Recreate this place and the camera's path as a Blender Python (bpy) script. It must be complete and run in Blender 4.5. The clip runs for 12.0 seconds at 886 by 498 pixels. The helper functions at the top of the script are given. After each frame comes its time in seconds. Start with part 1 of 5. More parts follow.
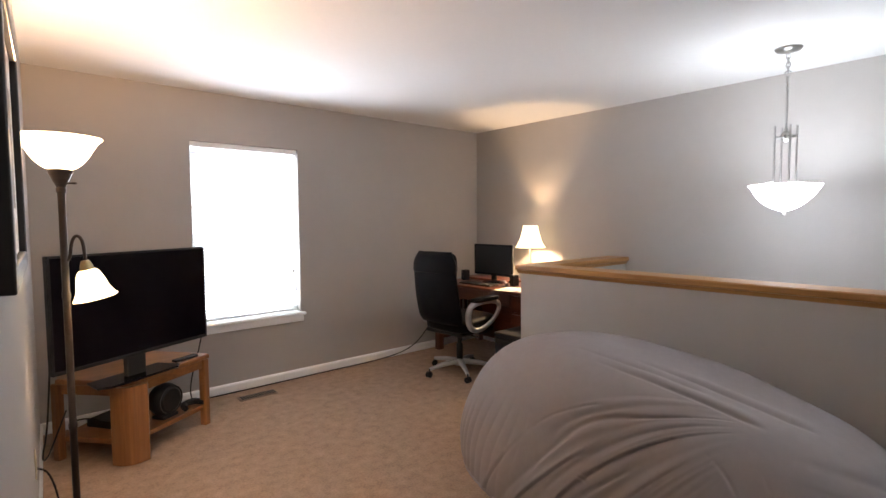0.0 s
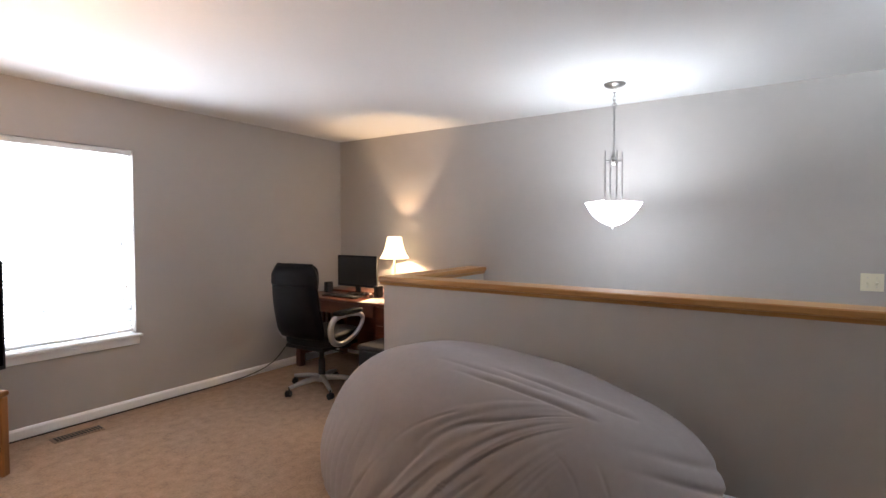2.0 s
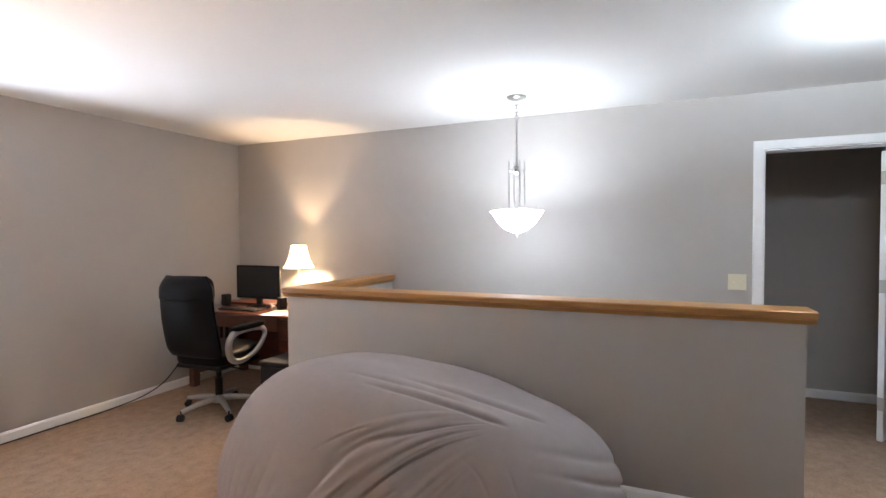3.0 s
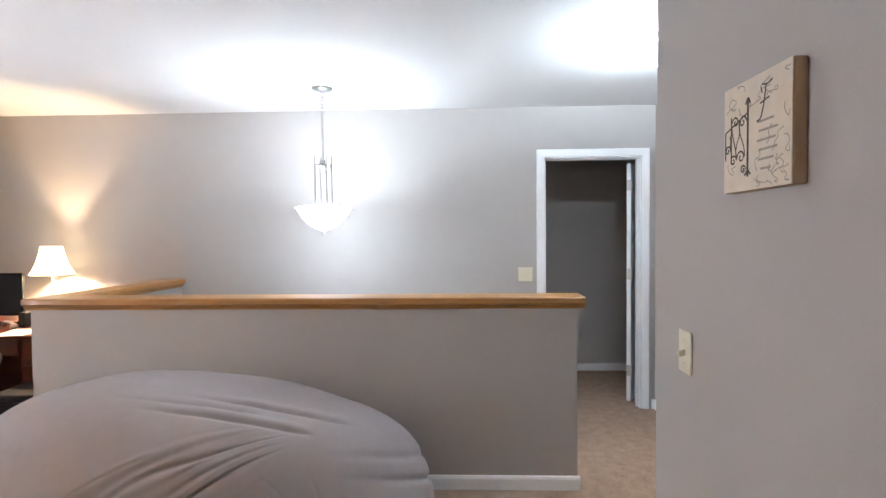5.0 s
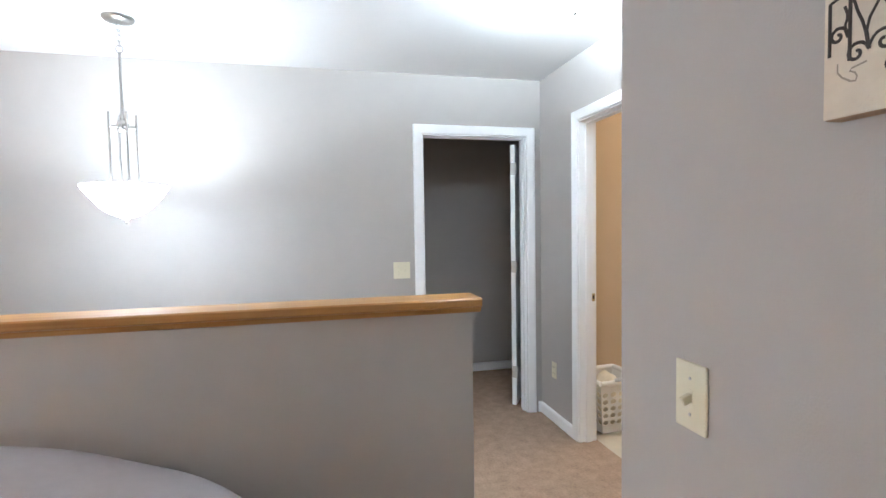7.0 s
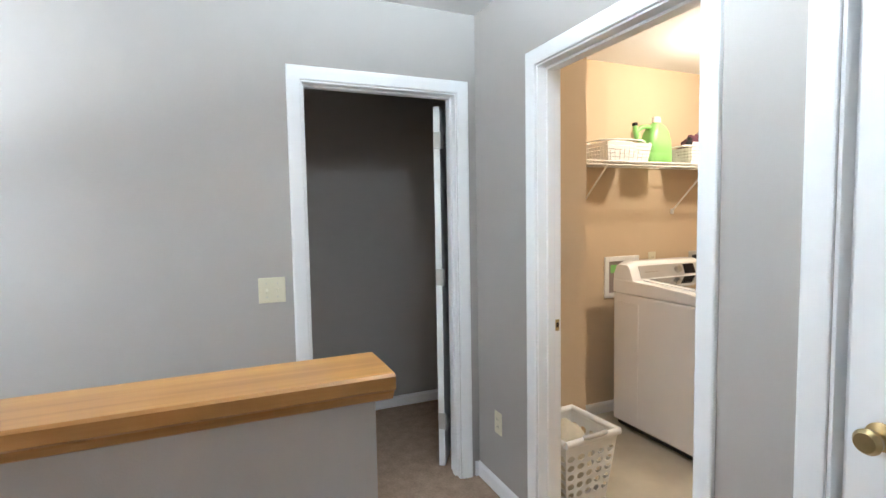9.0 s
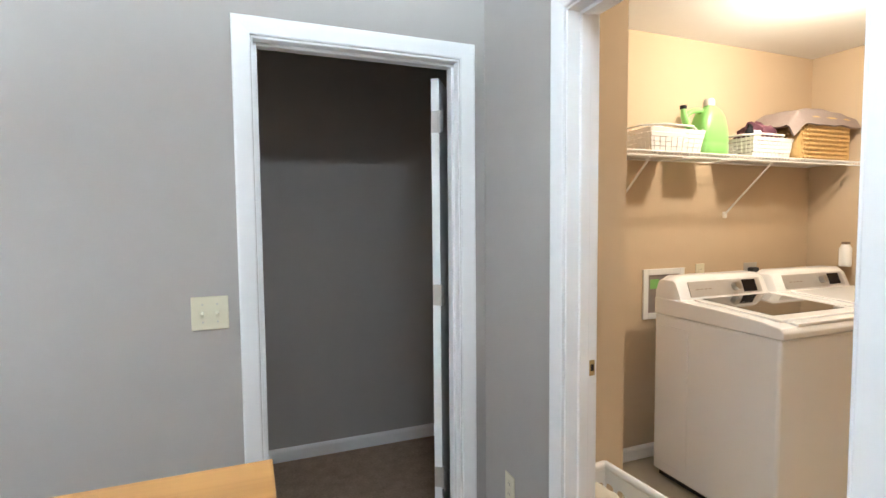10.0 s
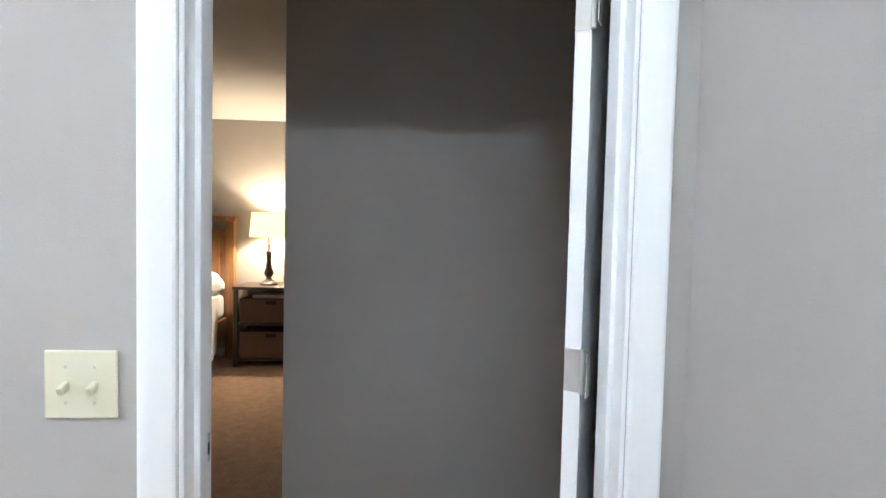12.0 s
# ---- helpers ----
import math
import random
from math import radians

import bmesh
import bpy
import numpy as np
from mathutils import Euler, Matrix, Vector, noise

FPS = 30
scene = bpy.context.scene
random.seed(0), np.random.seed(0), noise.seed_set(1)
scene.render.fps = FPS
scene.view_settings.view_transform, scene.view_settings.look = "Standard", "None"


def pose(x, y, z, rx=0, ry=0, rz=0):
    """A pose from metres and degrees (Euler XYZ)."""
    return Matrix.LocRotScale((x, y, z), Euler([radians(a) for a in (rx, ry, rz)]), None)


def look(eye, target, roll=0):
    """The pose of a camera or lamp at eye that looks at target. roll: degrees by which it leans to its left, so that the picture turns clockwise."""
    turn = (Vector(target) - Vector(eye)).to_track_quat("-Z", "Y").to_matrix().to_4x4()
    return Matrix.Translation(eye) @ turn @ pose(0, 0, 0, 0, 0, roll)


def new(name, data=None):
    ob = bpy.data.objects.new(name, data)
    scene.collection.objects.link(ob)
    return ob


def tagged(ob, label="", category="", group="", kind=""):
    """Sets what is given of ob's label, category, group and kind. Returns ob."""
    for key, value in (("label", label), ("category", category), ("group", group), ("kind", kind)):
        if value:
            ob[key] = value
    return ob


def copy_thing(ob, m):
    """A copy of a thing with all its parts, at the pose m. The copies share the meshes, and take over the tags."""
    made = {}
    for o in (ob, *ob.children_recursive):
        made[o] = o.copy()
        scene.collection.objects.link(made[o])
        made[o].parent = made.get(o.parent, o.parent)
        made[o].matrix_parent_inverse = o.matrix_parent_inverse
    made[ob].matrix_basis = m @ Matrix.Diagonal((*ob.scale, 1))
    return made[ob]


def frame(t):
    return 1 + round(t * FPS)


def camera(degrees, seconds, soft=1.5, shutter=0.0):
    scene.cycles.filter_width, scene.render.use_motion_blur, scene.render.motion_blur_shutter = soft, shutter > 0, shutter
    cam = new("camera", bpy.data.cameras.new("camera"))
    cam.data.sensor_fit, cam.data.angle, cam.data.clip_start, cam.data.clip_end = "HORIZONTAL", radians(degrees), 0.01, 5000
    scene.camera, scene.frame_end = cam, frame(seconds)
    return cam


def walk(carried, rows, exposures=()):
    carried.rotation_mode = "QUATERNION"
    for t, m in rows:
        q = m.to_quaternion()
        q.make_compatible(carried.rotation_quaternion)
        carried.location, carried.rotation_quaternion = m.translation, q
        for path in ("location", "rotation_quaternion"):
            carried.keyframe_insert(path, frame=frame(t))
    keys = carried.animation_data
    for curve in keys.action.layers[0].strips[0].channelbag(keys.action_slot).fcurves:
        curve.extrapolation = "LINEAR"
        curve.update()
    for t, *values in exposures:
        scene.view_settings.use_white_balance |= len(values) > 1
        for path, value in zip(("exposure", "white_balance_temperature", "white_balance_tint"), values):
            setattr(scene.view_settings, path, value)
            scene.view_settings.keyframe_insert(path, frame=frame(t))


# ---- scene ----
cam = camera(83.7, 12.0)
PATH = [
    (0, (0.006, -0.154, 1.417), (1.316, 1.353, 1.301), -0.4),
    (0.5, (0.037, -0.165, 1.422), (1.399, 1.295, 1.308), -0.4),
    (1, (0.042, -0.16, 1.417), (1.501, 1.204, 1.311), -0.2),
    (1.5, (0.042, -0.159, 1.421), (1.613, 1.075, 1.327), 0.0),
    (2, (0.047, -0.165, 1.427), (1.709, 0.945, 1.35), 0.1),
    (2.5, (0.062, -0.174, 1.421), (1.81, 0.797, 1.363), -0.0),
    (3, (0.08, -0.148, 1.441), (1.918, 0.639, 1.388), -0.3),
    (5, (0.177, -0.173, 1.419), (2.175, -0.103, 1.363), -0.5),
    (5.5, (0.23, -0.164, 1.407), (2.228, -0.233, 1.338), -0.5),
    (6, (0.326, -0.162, 1.399), (2.314, -0.363, 1.321), -0.6),
    (6.5, (0.551, -0.169, 1.389), (2.522, -0.495, 1.31), -0.6),
    (7, (0.817, -0.188, 1.389), (2.761, -0.65, 1.301), -0.9),
    (7.5, (1.091, -0.229, 1.389), (3.002, -0.81, 1.286), -1.2),
    (9.5, (2.115, -0.678, 1.422), (3.941, -1.482, 1.285), -0.9),
    (10, (2.36, -0.831, 1.405), (4.22, -1.556, 1.287), -0.5),
    (10.5, (2.587, -0.974, 1.383), (4.49, -1.58, 1.28), -0.0),
    (11, (2.832, -1.119, 1.381), (4.777, -1.573, 1.284), 0.6),
    (11.5, (3.071, -1.222, 1.364), (5.05, -1.468, 1.276), 1.3),
    (12, (3.352, -1.238, 1.366), (5.347, -1.364, 1.286), 1.3),
]
walk(cam, [(t, look(eye, target, roll)) for t, eye, target, roll in PATH],
     [(0.0, -0.02, 6430, 15), (1.5, 0.0, 6350, 15), (2.5, 0.08, 6260, 14), (3.0, 0.38, 6200, 13), (5.0, 0.67, 6020, 12), (7.0, 0.79, 6020, 10), (9.5, 0.72, 6090, 8),
      (10.5, 0.88, 6060, 8), (11.2, 1.05, 5960, 8), (12.0, 1.28, 5850, 8)])

# ---- world and lights ----
SKY = dict(elevation=37, rotation=180)
world = bpy.data.worlds.new("daylight")
scene.world = world
world.use_nodes = True
wn = world.node_tree.nodes
sky = wn.new("ShaderNodeTexSky")
sky.sky_type, sky.sun_disc = "NISHITA", False
sky.sun_elevation, sky.sun_rotation = radians(SKY["elevation"]), radians(SKY["rotation"])
wn["Background"].inputs["Strength"].default_value = 0.12
world.node_tree.links.new(sky.outputs[0], wn["Background"].inputs["Color"])


def lamp(name, kind, place, watts, colour, size=0.05, target=None, shape=None):
    data = bpy.data.lights.new(name, kind)
    data.energy, data.color = watts, colour
    ob = new(name, data)
    if kind == "POINT":
        data.shadow_soft_size = size
    if kind == "SUN":
        data.angle = radians(size)
    if kind == "AREA":
        data.shape, data.size, data.size_y = "RECTANGLE", shape[0], shape[1]
    ob.matrix_world = look(place, target) if target else pose(*place)
    return ob


HALL = (2.76, -1.24)
WARM, COOL = (1.0, 0.70, 0.42), (0.80, 0.91, 1.0)
lamp("sun", "SUN", (3, -12, 9), 2.5, (1.0, 0.95, 0.88), 0.5, (3.0, 0, 0))
lamp("window_daylight", "AREA", (1.508, 4.19, 1.29), 64, (0.84, 0.92, 1.0), target=(1.508, 0, 1.0), shape=(0.84, 1.40))
lamp("pendant_bulb", "POINT", (3.585, 0.772, 1.565), 12, COOL, 0.05)
lamp("hall_light_bulb", "POINT", (HALL[0], HALL[1], 2.365), 72, (0.80, 0.93, 1.0), 0.04)
lamp("torchiere_bulb", "POINT", (0.165, 2.44, 1.732), 55, (1.0, 0.58, 0.27), 0.03)
lamp("reading_bulb", "POINT", (0.235, 2.405, 1.13), 8, WARM, 0.03)
lamp("desk_lamp_bulb", "POINT", (3.98, 3.06, 1.235), 45, (1.0, 0.68, 0.38), 0.02)
lamp("laundry_light_bulb", "POINT", (3.74, -3.28, 2.31), 31, (1.0, 0.85, 0.66), 0.05)
lamp("bedside_bulb", "POINT", (8.37, 0.18, 1.37), 25, (1.0, 0.74, 0.48), 0.03)

# ---- materials ----
def material(name, colour, rough=0.6, metal=0.0, var=0.08, scale=6.0, bump=0.0, bump_scale=120.0, coarse=1.2, spec=0.5, stretch=None, emit=None, emit_strength=0.0, island=False, coat=0.0):
    """Principled material with colour variation at two scales and fine relief."""
    m = bpy.data.materials.new(name)
    m.use_nodes = True
    n, l = m.node_tree.nodes, m.node_tree.links
    b = n["Principled BSDF"]
    b.inputs["Roughness"].default_value, b.inputs["Metallic"].default_value = rough, metal
    b.inputs["Specular IOR Level"].default_value = spec
    b.inputs["Coat Weight"].default_value = coat
    tc = n.new("ShaderNodeTexCoord")
    mp = n.new("ShaderNodeMapping")
    l.new(tc.outputs["Object"], mp.inputs["Vector"])
    if stretch:
        mp.inputs["Scale"].default_value = stretch
    fine, big = n.new("ShaderNodeTexNoise"), n.new("ShaderNodeTexNoise")
    fine.inputs["Scale"].default_value, big.inputs["Scale"].default_value = scale, coarse
    fine.inputs["Detail"].default_value, big.inputs["Detail"].default_value = 6, 3
    add = n.new("ShaderNodeMath")
    add.operation = "ADD"
    for t, k in ((fine, 0), (big, 1)):
        l.new(mp.outputs[0], t.inputs["Vector"])
        l.new(t.outputs["Fac"], add.inputs[k])
    ramp = n.new("ShaderNodeMapRange")
    ramp.inputs["From Min"].default_value, ramp.inputs["From Max"].default_value = 0.6, 1.4
    ramp.inputs["To Min"].default_value, ramp.inputs["To Max"].default_value = 1 - var, 1 + var
    l.new(add.outputs[0], ramp.inputs["Value"])
    value = ramp.outputs[0]
    if island:
        info, more = n.new("ShaderNodeObjectInfo"), n.new("ShaderNodeMapRange")
        more.inputs["To Min"].default_value, more.inputs["To Max"].default_value = 1 - var, 1 + var
        l.new(info.outputs["Random"], more.inputs["Value"])
        mul = n.new("ShaderNodeMath")
        mul.operation = "MULTIPLY"
        l.new(value, mul.inputs[0]), l.new(more.outputs[0], mul.inputs[1])
        value = mul.outputs[0]
    mix = n.new("ShaderNodeVectorMath")
    mix.operation = "SCALE"
    mix.inputs[0].default_value = colour
    l.new(value, mix.inputs["Scale"])
    l.new(mix.outputs[0], b.inputs["Base Color"])
    if bump:
        bn, bt = n.new("ShaderNodeBump"), n.new("ShaderNodeTexNoise")
        bt.inputs["Scale"].default_value, bt.inputs["Detail"].default_value = bump_scale, 4
        bn.inputs["Strength"].default_value, bn.inputs["Distance"].default_value = min(1, bump), 0.004
        l.new(mp.outputs[0], bt.inputs["Vector"]), l.new(bt.outputs["Fac"], bn.inputs["Height"])
        l.new(bn.outputs[0], b.inputs["Normal"])
    if emit:
        b.inputs["Emission Color"].default_value = (*emit, 1)
        b.inputs["Emission Strength"].default_value = emit_strength
    return m


def wood(name, light, dark, rough=0.4, grain=(3.0, 3.0, 60.0), along="x", coat=0.2):
    """Stained wood: long wavy grain lines over a broad tone change."""
    m = bpy.data.materials.new(name)
    m.use_nodes = True
    n, l = m.node_tree.nodes, m.node_tree.links
    b = n["Principled BSDF"]
    b.inputs["Roughness"].default_value, b.inputs["Coat Weight"].default_value = rough, coat
    b.inputs["Coat Roughness"].default_value = 0.25
    tc, mp = n.new("ShaderNodeTexCoord"), n.new("ShaderNodeMapping")
    l.new(tc.outputs["Object"], mp.inputs["Vector"])
    mp.inputs["Scale"].default_value = {"x": (1.2, 28, 28), "y": (28, 1.2, 28), "z": (28, 28, 1.2)}[along]
    a, c = n.new("ShaderNodeTexNoise"), n.new("ShaderNodeTexNoise")
    a.inputs["Scale"].default_value, a.inputs["Detail"].default_value, a.inputs["Distortion"].default_value = 1.6, 8, 0.6
    c.inputs["Scale"].default_value, c.inputs["Detail"].default_value = 0.35, 3
    l.new(mp.outputs[0], a.inputs["Vector"]), l.new(mp.outputs[0], c.inputs["Vector"])
    add = n.new("ShaderNodeMath")
    add.operation = "ADD"
    l.new(a.outputs["Fac"], add.inputs[0]), l.new(c.outputs["Fac"], add.inputs[1])
    ramp = n.new("ShaderNodeValToRGB")
    ramp.color_ramp.elements[0].position, ramp.color_ramp.elements[1].position = 0.36, 0.64
    ramp.color_ramp.elements[0].color, ramp.color_ramp.elements[1].color = (*dark, 1), (*light, 1)
    half = n.new("ShaderNodeMath")
    half.operation = "MULTIPLY"
    half.inputs[1].default_value = 0.5
    l.new(add.outputs[0], half.inputs[0]), l.new(half.outputs[0], ramp.inputs["Fac"])
    l.new(ramp.outputs["Color"], b.inputs["Base Color"])
    bn = n.new("ShaderNodeBump")
    bn.inputs["Strength"].default_value, bn.inputs["Distance"].default_value = 0.04, 0.0005
    l.new(a.outputs["Fac"], bn.inputs["Height"]), l.new(bn.outputs[0], b.inputs["Normal"])
    return m


def glow(name, colour, strength, base=(0.85, 0.83, 0.78), rough=0.35):
    """Lit glass or shade cloth: a pale surface that gives off light."""
    return material(name, base, rough, var=0.03, scale=14, emit=colour, emit_strength=strength)


M_WALL = material("wall_paint", (0.430, 0.404, 0.382), 0.75, var=0.025, scale=9, bump=0.16, bump_scale=260, coarse=0.7, spec=0.3)
M_TANWALL = material("laundry_paint", (0.57, 0.44, 0.30), 0.75, var=0.02, scale=9, bump=0.25, bump_scale=260, coarse=0.7, spec=0.3)
M_CEIL = material("ceiling_paint", (0.80, 0.79, 0.78), 0.9, var=0.015, scale=40, bump=0.3, bump_scale=180, spec=0.2)
M_WHITE = material("white_trim_paint", (0.90, 0.91, 0.92), 0.38, var=0.02, scale=20, bump=0.05, bump_scale=90)
M_VINYL = material("vinyl_floor", (0.52, 0.46, 0.36), 0.45, var=0.10, scale=9, bump=0.1, bump_scale=60, coarse=3)
M_CARPET = material("carpet_pile", (0.375, 0.265, 0.192), 0.95, var=0.27, scale=75, bump=1.0, bump_scale=280, coarse=15, spec=0.1)
M_OAKY = wood("oak_cap_y", (0.46, 0.235, 0.072), (0.30, 0.135, 0.036), 0.38, along="y", coat=0.0)
M_OAKX = wood("oak_cap_x", (0.46, 0.235, 0.072), (0.30, 0.135, 0.036), 0.38, along="x", coat=0.0)
M_OAKZ = wood("oak_upright", (0.33, 0.14, 0.045), (0.19, 0.075, 0.025), 0.38, along="z")
M_OAKTOP = wood("oak_stand_top", (0.33, 0.135, 0.04), (0.18, 0.068, 0.02), 0.33, along="x")
M_CHERRYX = wood("cherry_desk", (0.15, 0.040, 0.018), (0.075, 0.019, 0.010), 0.28, along="y")
M_CHERRYZ = wood("cherry_upright", (0.12, 0.034, 0.016), (0.06, 0.017, 0.009), 0.33, along="z")
M_DARKWOOD = wood("espresso_wood", (0.045, 0.025, 0.018), (0.02, 0.012, 0.009), 0.35, along="y")
M_BEDWOOD = wood("bed_wood", (0.36, 0.18, 0.07), (0.23, 0.10, 0.035), 0.4, along="z")
M_NICKEL = material("brushed_nickel", (0.40, 0.39, 0.37), 0.3, 1.0, var=0.05, scale=40, stretch=(1, 1, 0.05))
M_STEEL = material("satin_steel", (0.55, 0.54, 0.52), 0.42, 0.5, var=0.05, scale=30)
M_BRASS = material("brass", (0.48, 0.36, 0.18), 0.32, 1.0, var=0.1, scale=30)
M_BRONZE = material("dark_bronze", (0.05, 0.035, 0.028), 0.4, 0.5, var=0.15, scale=25)
M_LEATHER = material("black_leather", (0.005, 0.005, 0.007), 0.5, spec=0.12, var=0.25, scale=30, bump=0.35, bump_scale=240, coarse=5)
M_BLACK = material("black_plastic", (0.011, 0.011, 0.012), 0.5, spec=0.25, var=0.12, scale=40, bump=0.05, bump_scale=200)
M_SCREEN = material("dark_screen", (0.003, 0.002, 0.004), 0.14, spec=0.16, var=0.15, scale=3)
M_MONITOR = material("matte_screen", (0.012, 0.013, 0.016), 0.3, var=0.1, scale=3)
M_SILVER = material("silver_plastic", (0.55, 0.55, 0.56), 0.32, 0.6, var=0.05, scale=30)
M_IVORY = material("ivory_plastic", (0.72, 0.68, 0.52), 0.4, var=0.02, scale=15)
M_ENAMEL = material("white_enamel", (0.86, 0.86, 0.87), 0.22, var=0.015, scale=8, coat=0.3)
M_PLASTIC = material("white_plastic", (0.84, 0.83, 0.81), 0.42, var=0.03, scale=18)
M_GREEN = material("green_plastic", (0.25, 0.55, 0.16), 0.35, var=0.05, scale=12)
M_BEAN = material("grey_stretch_cover", (0.30, 0.27, 0.277), 0.85, var=0.05, scale=25, bump=0.2, bump_scale=500, coarse=3, spec=0.2)
M_CREAM = material("cream_cloth", (0.68, 0.62, 0.50), 0.95, var=0.08, scale=40, bump=0.5, bump_scale=300)
M_SHEET = material("white_sheet", (0.76, 0.77, 0.78), 0.9, var=0.04, scale=20, bump=0.3, bump_scale=200)
M_TAUPE = material("taupe_cloth", (0.30, 0.24, 0.22), 0.95, var=0.10, scale=60, bump=0.5, bump_scale=300)
M_WICKER = material("wicker", (0.58, 0.38, 0.15), 0.6, var=0.25, scale=45, bump=0.4, bump_scale=150)
M_PAPER = material("paper", (0.80, 0.79, 0.75), 0.8, var=0.02)
M_CANVAS = material("crackled_canvas", (0.66, 0.58, 0.47), 0.8, var=0.10, scale=30, bump=0.4, bump_scale=120, coarse=9)
M_CANVAS_SIDE = material("canvas_side", (0.40, 0.27, 0.17), 0.75, var=0.10, scale=25)
M_INK = material("dark_ink", (0.045, 0.035, 0.03), 0.7, var=0.2, scale=50)
M_FADED = material("faded_ink", (0.33, 0.28, 0.23), 0.8, var=0.2, scale=60)
M_FRAME = material("black_frame", (0.02, 0.017, 0.015), 0.35, var=0.15, scale=20)
M_BLIND = material("blind_slat", (0.82, 0.82, 0.81), 0.45, var=0.02, scale=20)
M_BROWNMETAL = material("register_paint", (0.20, 0.13, 0.085), 0.5, var=0.1, scale=40)
M_BROWNBIN = material("brown_fabric_bin", (0.10, 0.058, 0.038), 0.9, var=0.12, scale=80, bump=0.4, bump_scale=300)
M_DARKGLASS = material("dark_lid_glass", (0.02, 0.02, 0.022), 0.06, var=0.05, coat=0.5)
M_RUBBER = material("black_rubber", (0.02, 0.02, 0.02), 0.8, var=0.15, scale=40)
M_CRYSTAL = material("lamp_ceramic", (0.55, 0.50, 0.42), 0.12, var=0.06, scale=12)
M_PURPLE = material("dark_purple_cloth", (0.10, 0.03, 0.05), 0.8, var=0.3, scale=40)
M_BLUEGREY = material("dark_grey_box", (0.018, 0.018, 0.023), 0.7, spec=0.2, var=0.15, scale=20)
G_BOWL = glow("lit_frosted_bowl", (0.84, 0.93, 1.0), 22.0)
G_BOWL_IN = glow("lit_bowl_inside", (0.84, 0.93, 1.0), 20.0)
G_TORCH = glow("lit_torchiere_glass", (1.0, 0.71, 0.41), 11.0)
G_READ = glow("lit_reading_glass", (1.0, 0.78, 0.42), 5.0)
G_DESK = glow("lit_desk_shade", (1.0, 0.76, 0.43), 2.8, rough=0.8)
G_BED = glow("lit_bedside_shade", (1.0, 0.70, 0.30), 0.9, rough=0.8)
G_DOME = glow("lit_ceiling_dome", (1.0, 0.97, 0.92), 6.0)
glass = bpy.data.materials.new("window_glass")
glass.use_nodes = True
glass.node_tree.nodes["Principled BSDF"].inputs["Transmission Weight"].default_value = 1.0
glass.node_tree.nodes["Principled BSDF"].inputs["Roughness"].default_value = 0.0
glass.node_tree.nodes["Principled BSDF"].inputs["IOR"].default_value = 1.1
M_GLASS = glass


# ---- mesh helpers ----
def link(name, bm, mat, parent=None, label="", smooth=False, at=None):
    me = bpy.data.meshes.new(name)
    bmesh.ops.recalc_face_normals(bm, faces=bm.faces)
    bm.to_mesh(me)
    bm.free()
    for m in (mat if isinstance(mat, (list, tuple)) else [mat]):
        me.materials.append(m)
    if smooth:
        me.polygons.foreach_set("use_smooth", [True] * len(me.polygons))
        me.set_sharp_from_angle(angle=radians(40))
    ob = new(name, me)
    if at is not None:
        ob.matrix_world = at
    if parent:
        ob.parent = parent
    return tagged(ob, label)


def part(name, bm, mat, parent, label="", smooth=False):
    return link(name, bm, mat, parent, label, smooth)


def thing(name, label, category, at=(0, 0, 0), rz=0, group=""):
    ob = new(name)
    ob.empty_display_size = 0.05
    ob.matrix_world = pose(*at, 0, 0, rz)
    return tagged(ob, label, category, group)


def box(x0, x1, y0, y1, z0, z1, bevel=0.0, seg=2, bm=None):
    own = bm is None
    bm = bm or bmesh.new()
    r = bmesh.ops.create_cube(bm, size=1, matrix=Matrix.Translation(((x0 + x1) / 2, (y0 + y1) / 2, (z0 + z1) / 2)) @ Matrix.Diagonal((x1 - x0, y1 - y0, z1 - z0, 1)))
    if bevel:
        es = list({e for v in r["verts"] for e in v.link_edges})
        bmesh.ops.bevel(bm, geom=es, offset=bevel, segments=seg, affect="EDGES", profile=0.5)
    return bm


def turned(bm, m):
    bmesh.ops.transform(bm, matrix=m, verts=bm.verts)
    return bm


def lathe(profile, steps=32, bm=None, centre=(0, 0, 0), caps=False):
    """Turn (radius, height) pairs about the z axis through centre."""
    bm = bm or bmesh.new()
    rings = []
    for r, z in profile:
        if r < 1e-5:
            rings.append([bm.verts.new((centre[0], centre[1], centre[2] + z))])
        else:
            rings.append([bm.verts.new((centre[0] + r * math.cos(2 * math.pi * k / steps), centre[1] + r * math.sin(2 * math.pi * k / steps), centre[2] + z)) for k in range(steps)])
    for a, b in zip(rings, rings[1:]):
        for k in range(steps):
            j = (k + 1) % steps
            if len(a) == 1 and len(b) > 1:
                bm.faces.new((a[0], b[k], b[j]))
            elif len(b) == 1 and len(a) > 1:
                bm.faces.new((a[k], a[j], b[0]))
            elif len(a) > 1:
                bm.faces.new((a[k], a[j], b[j], b[k]))
    if caps:
        for r in (rings[0], rings[-1]):
            if len(r) > 2:
                bm.faces.new(r)
    return bm


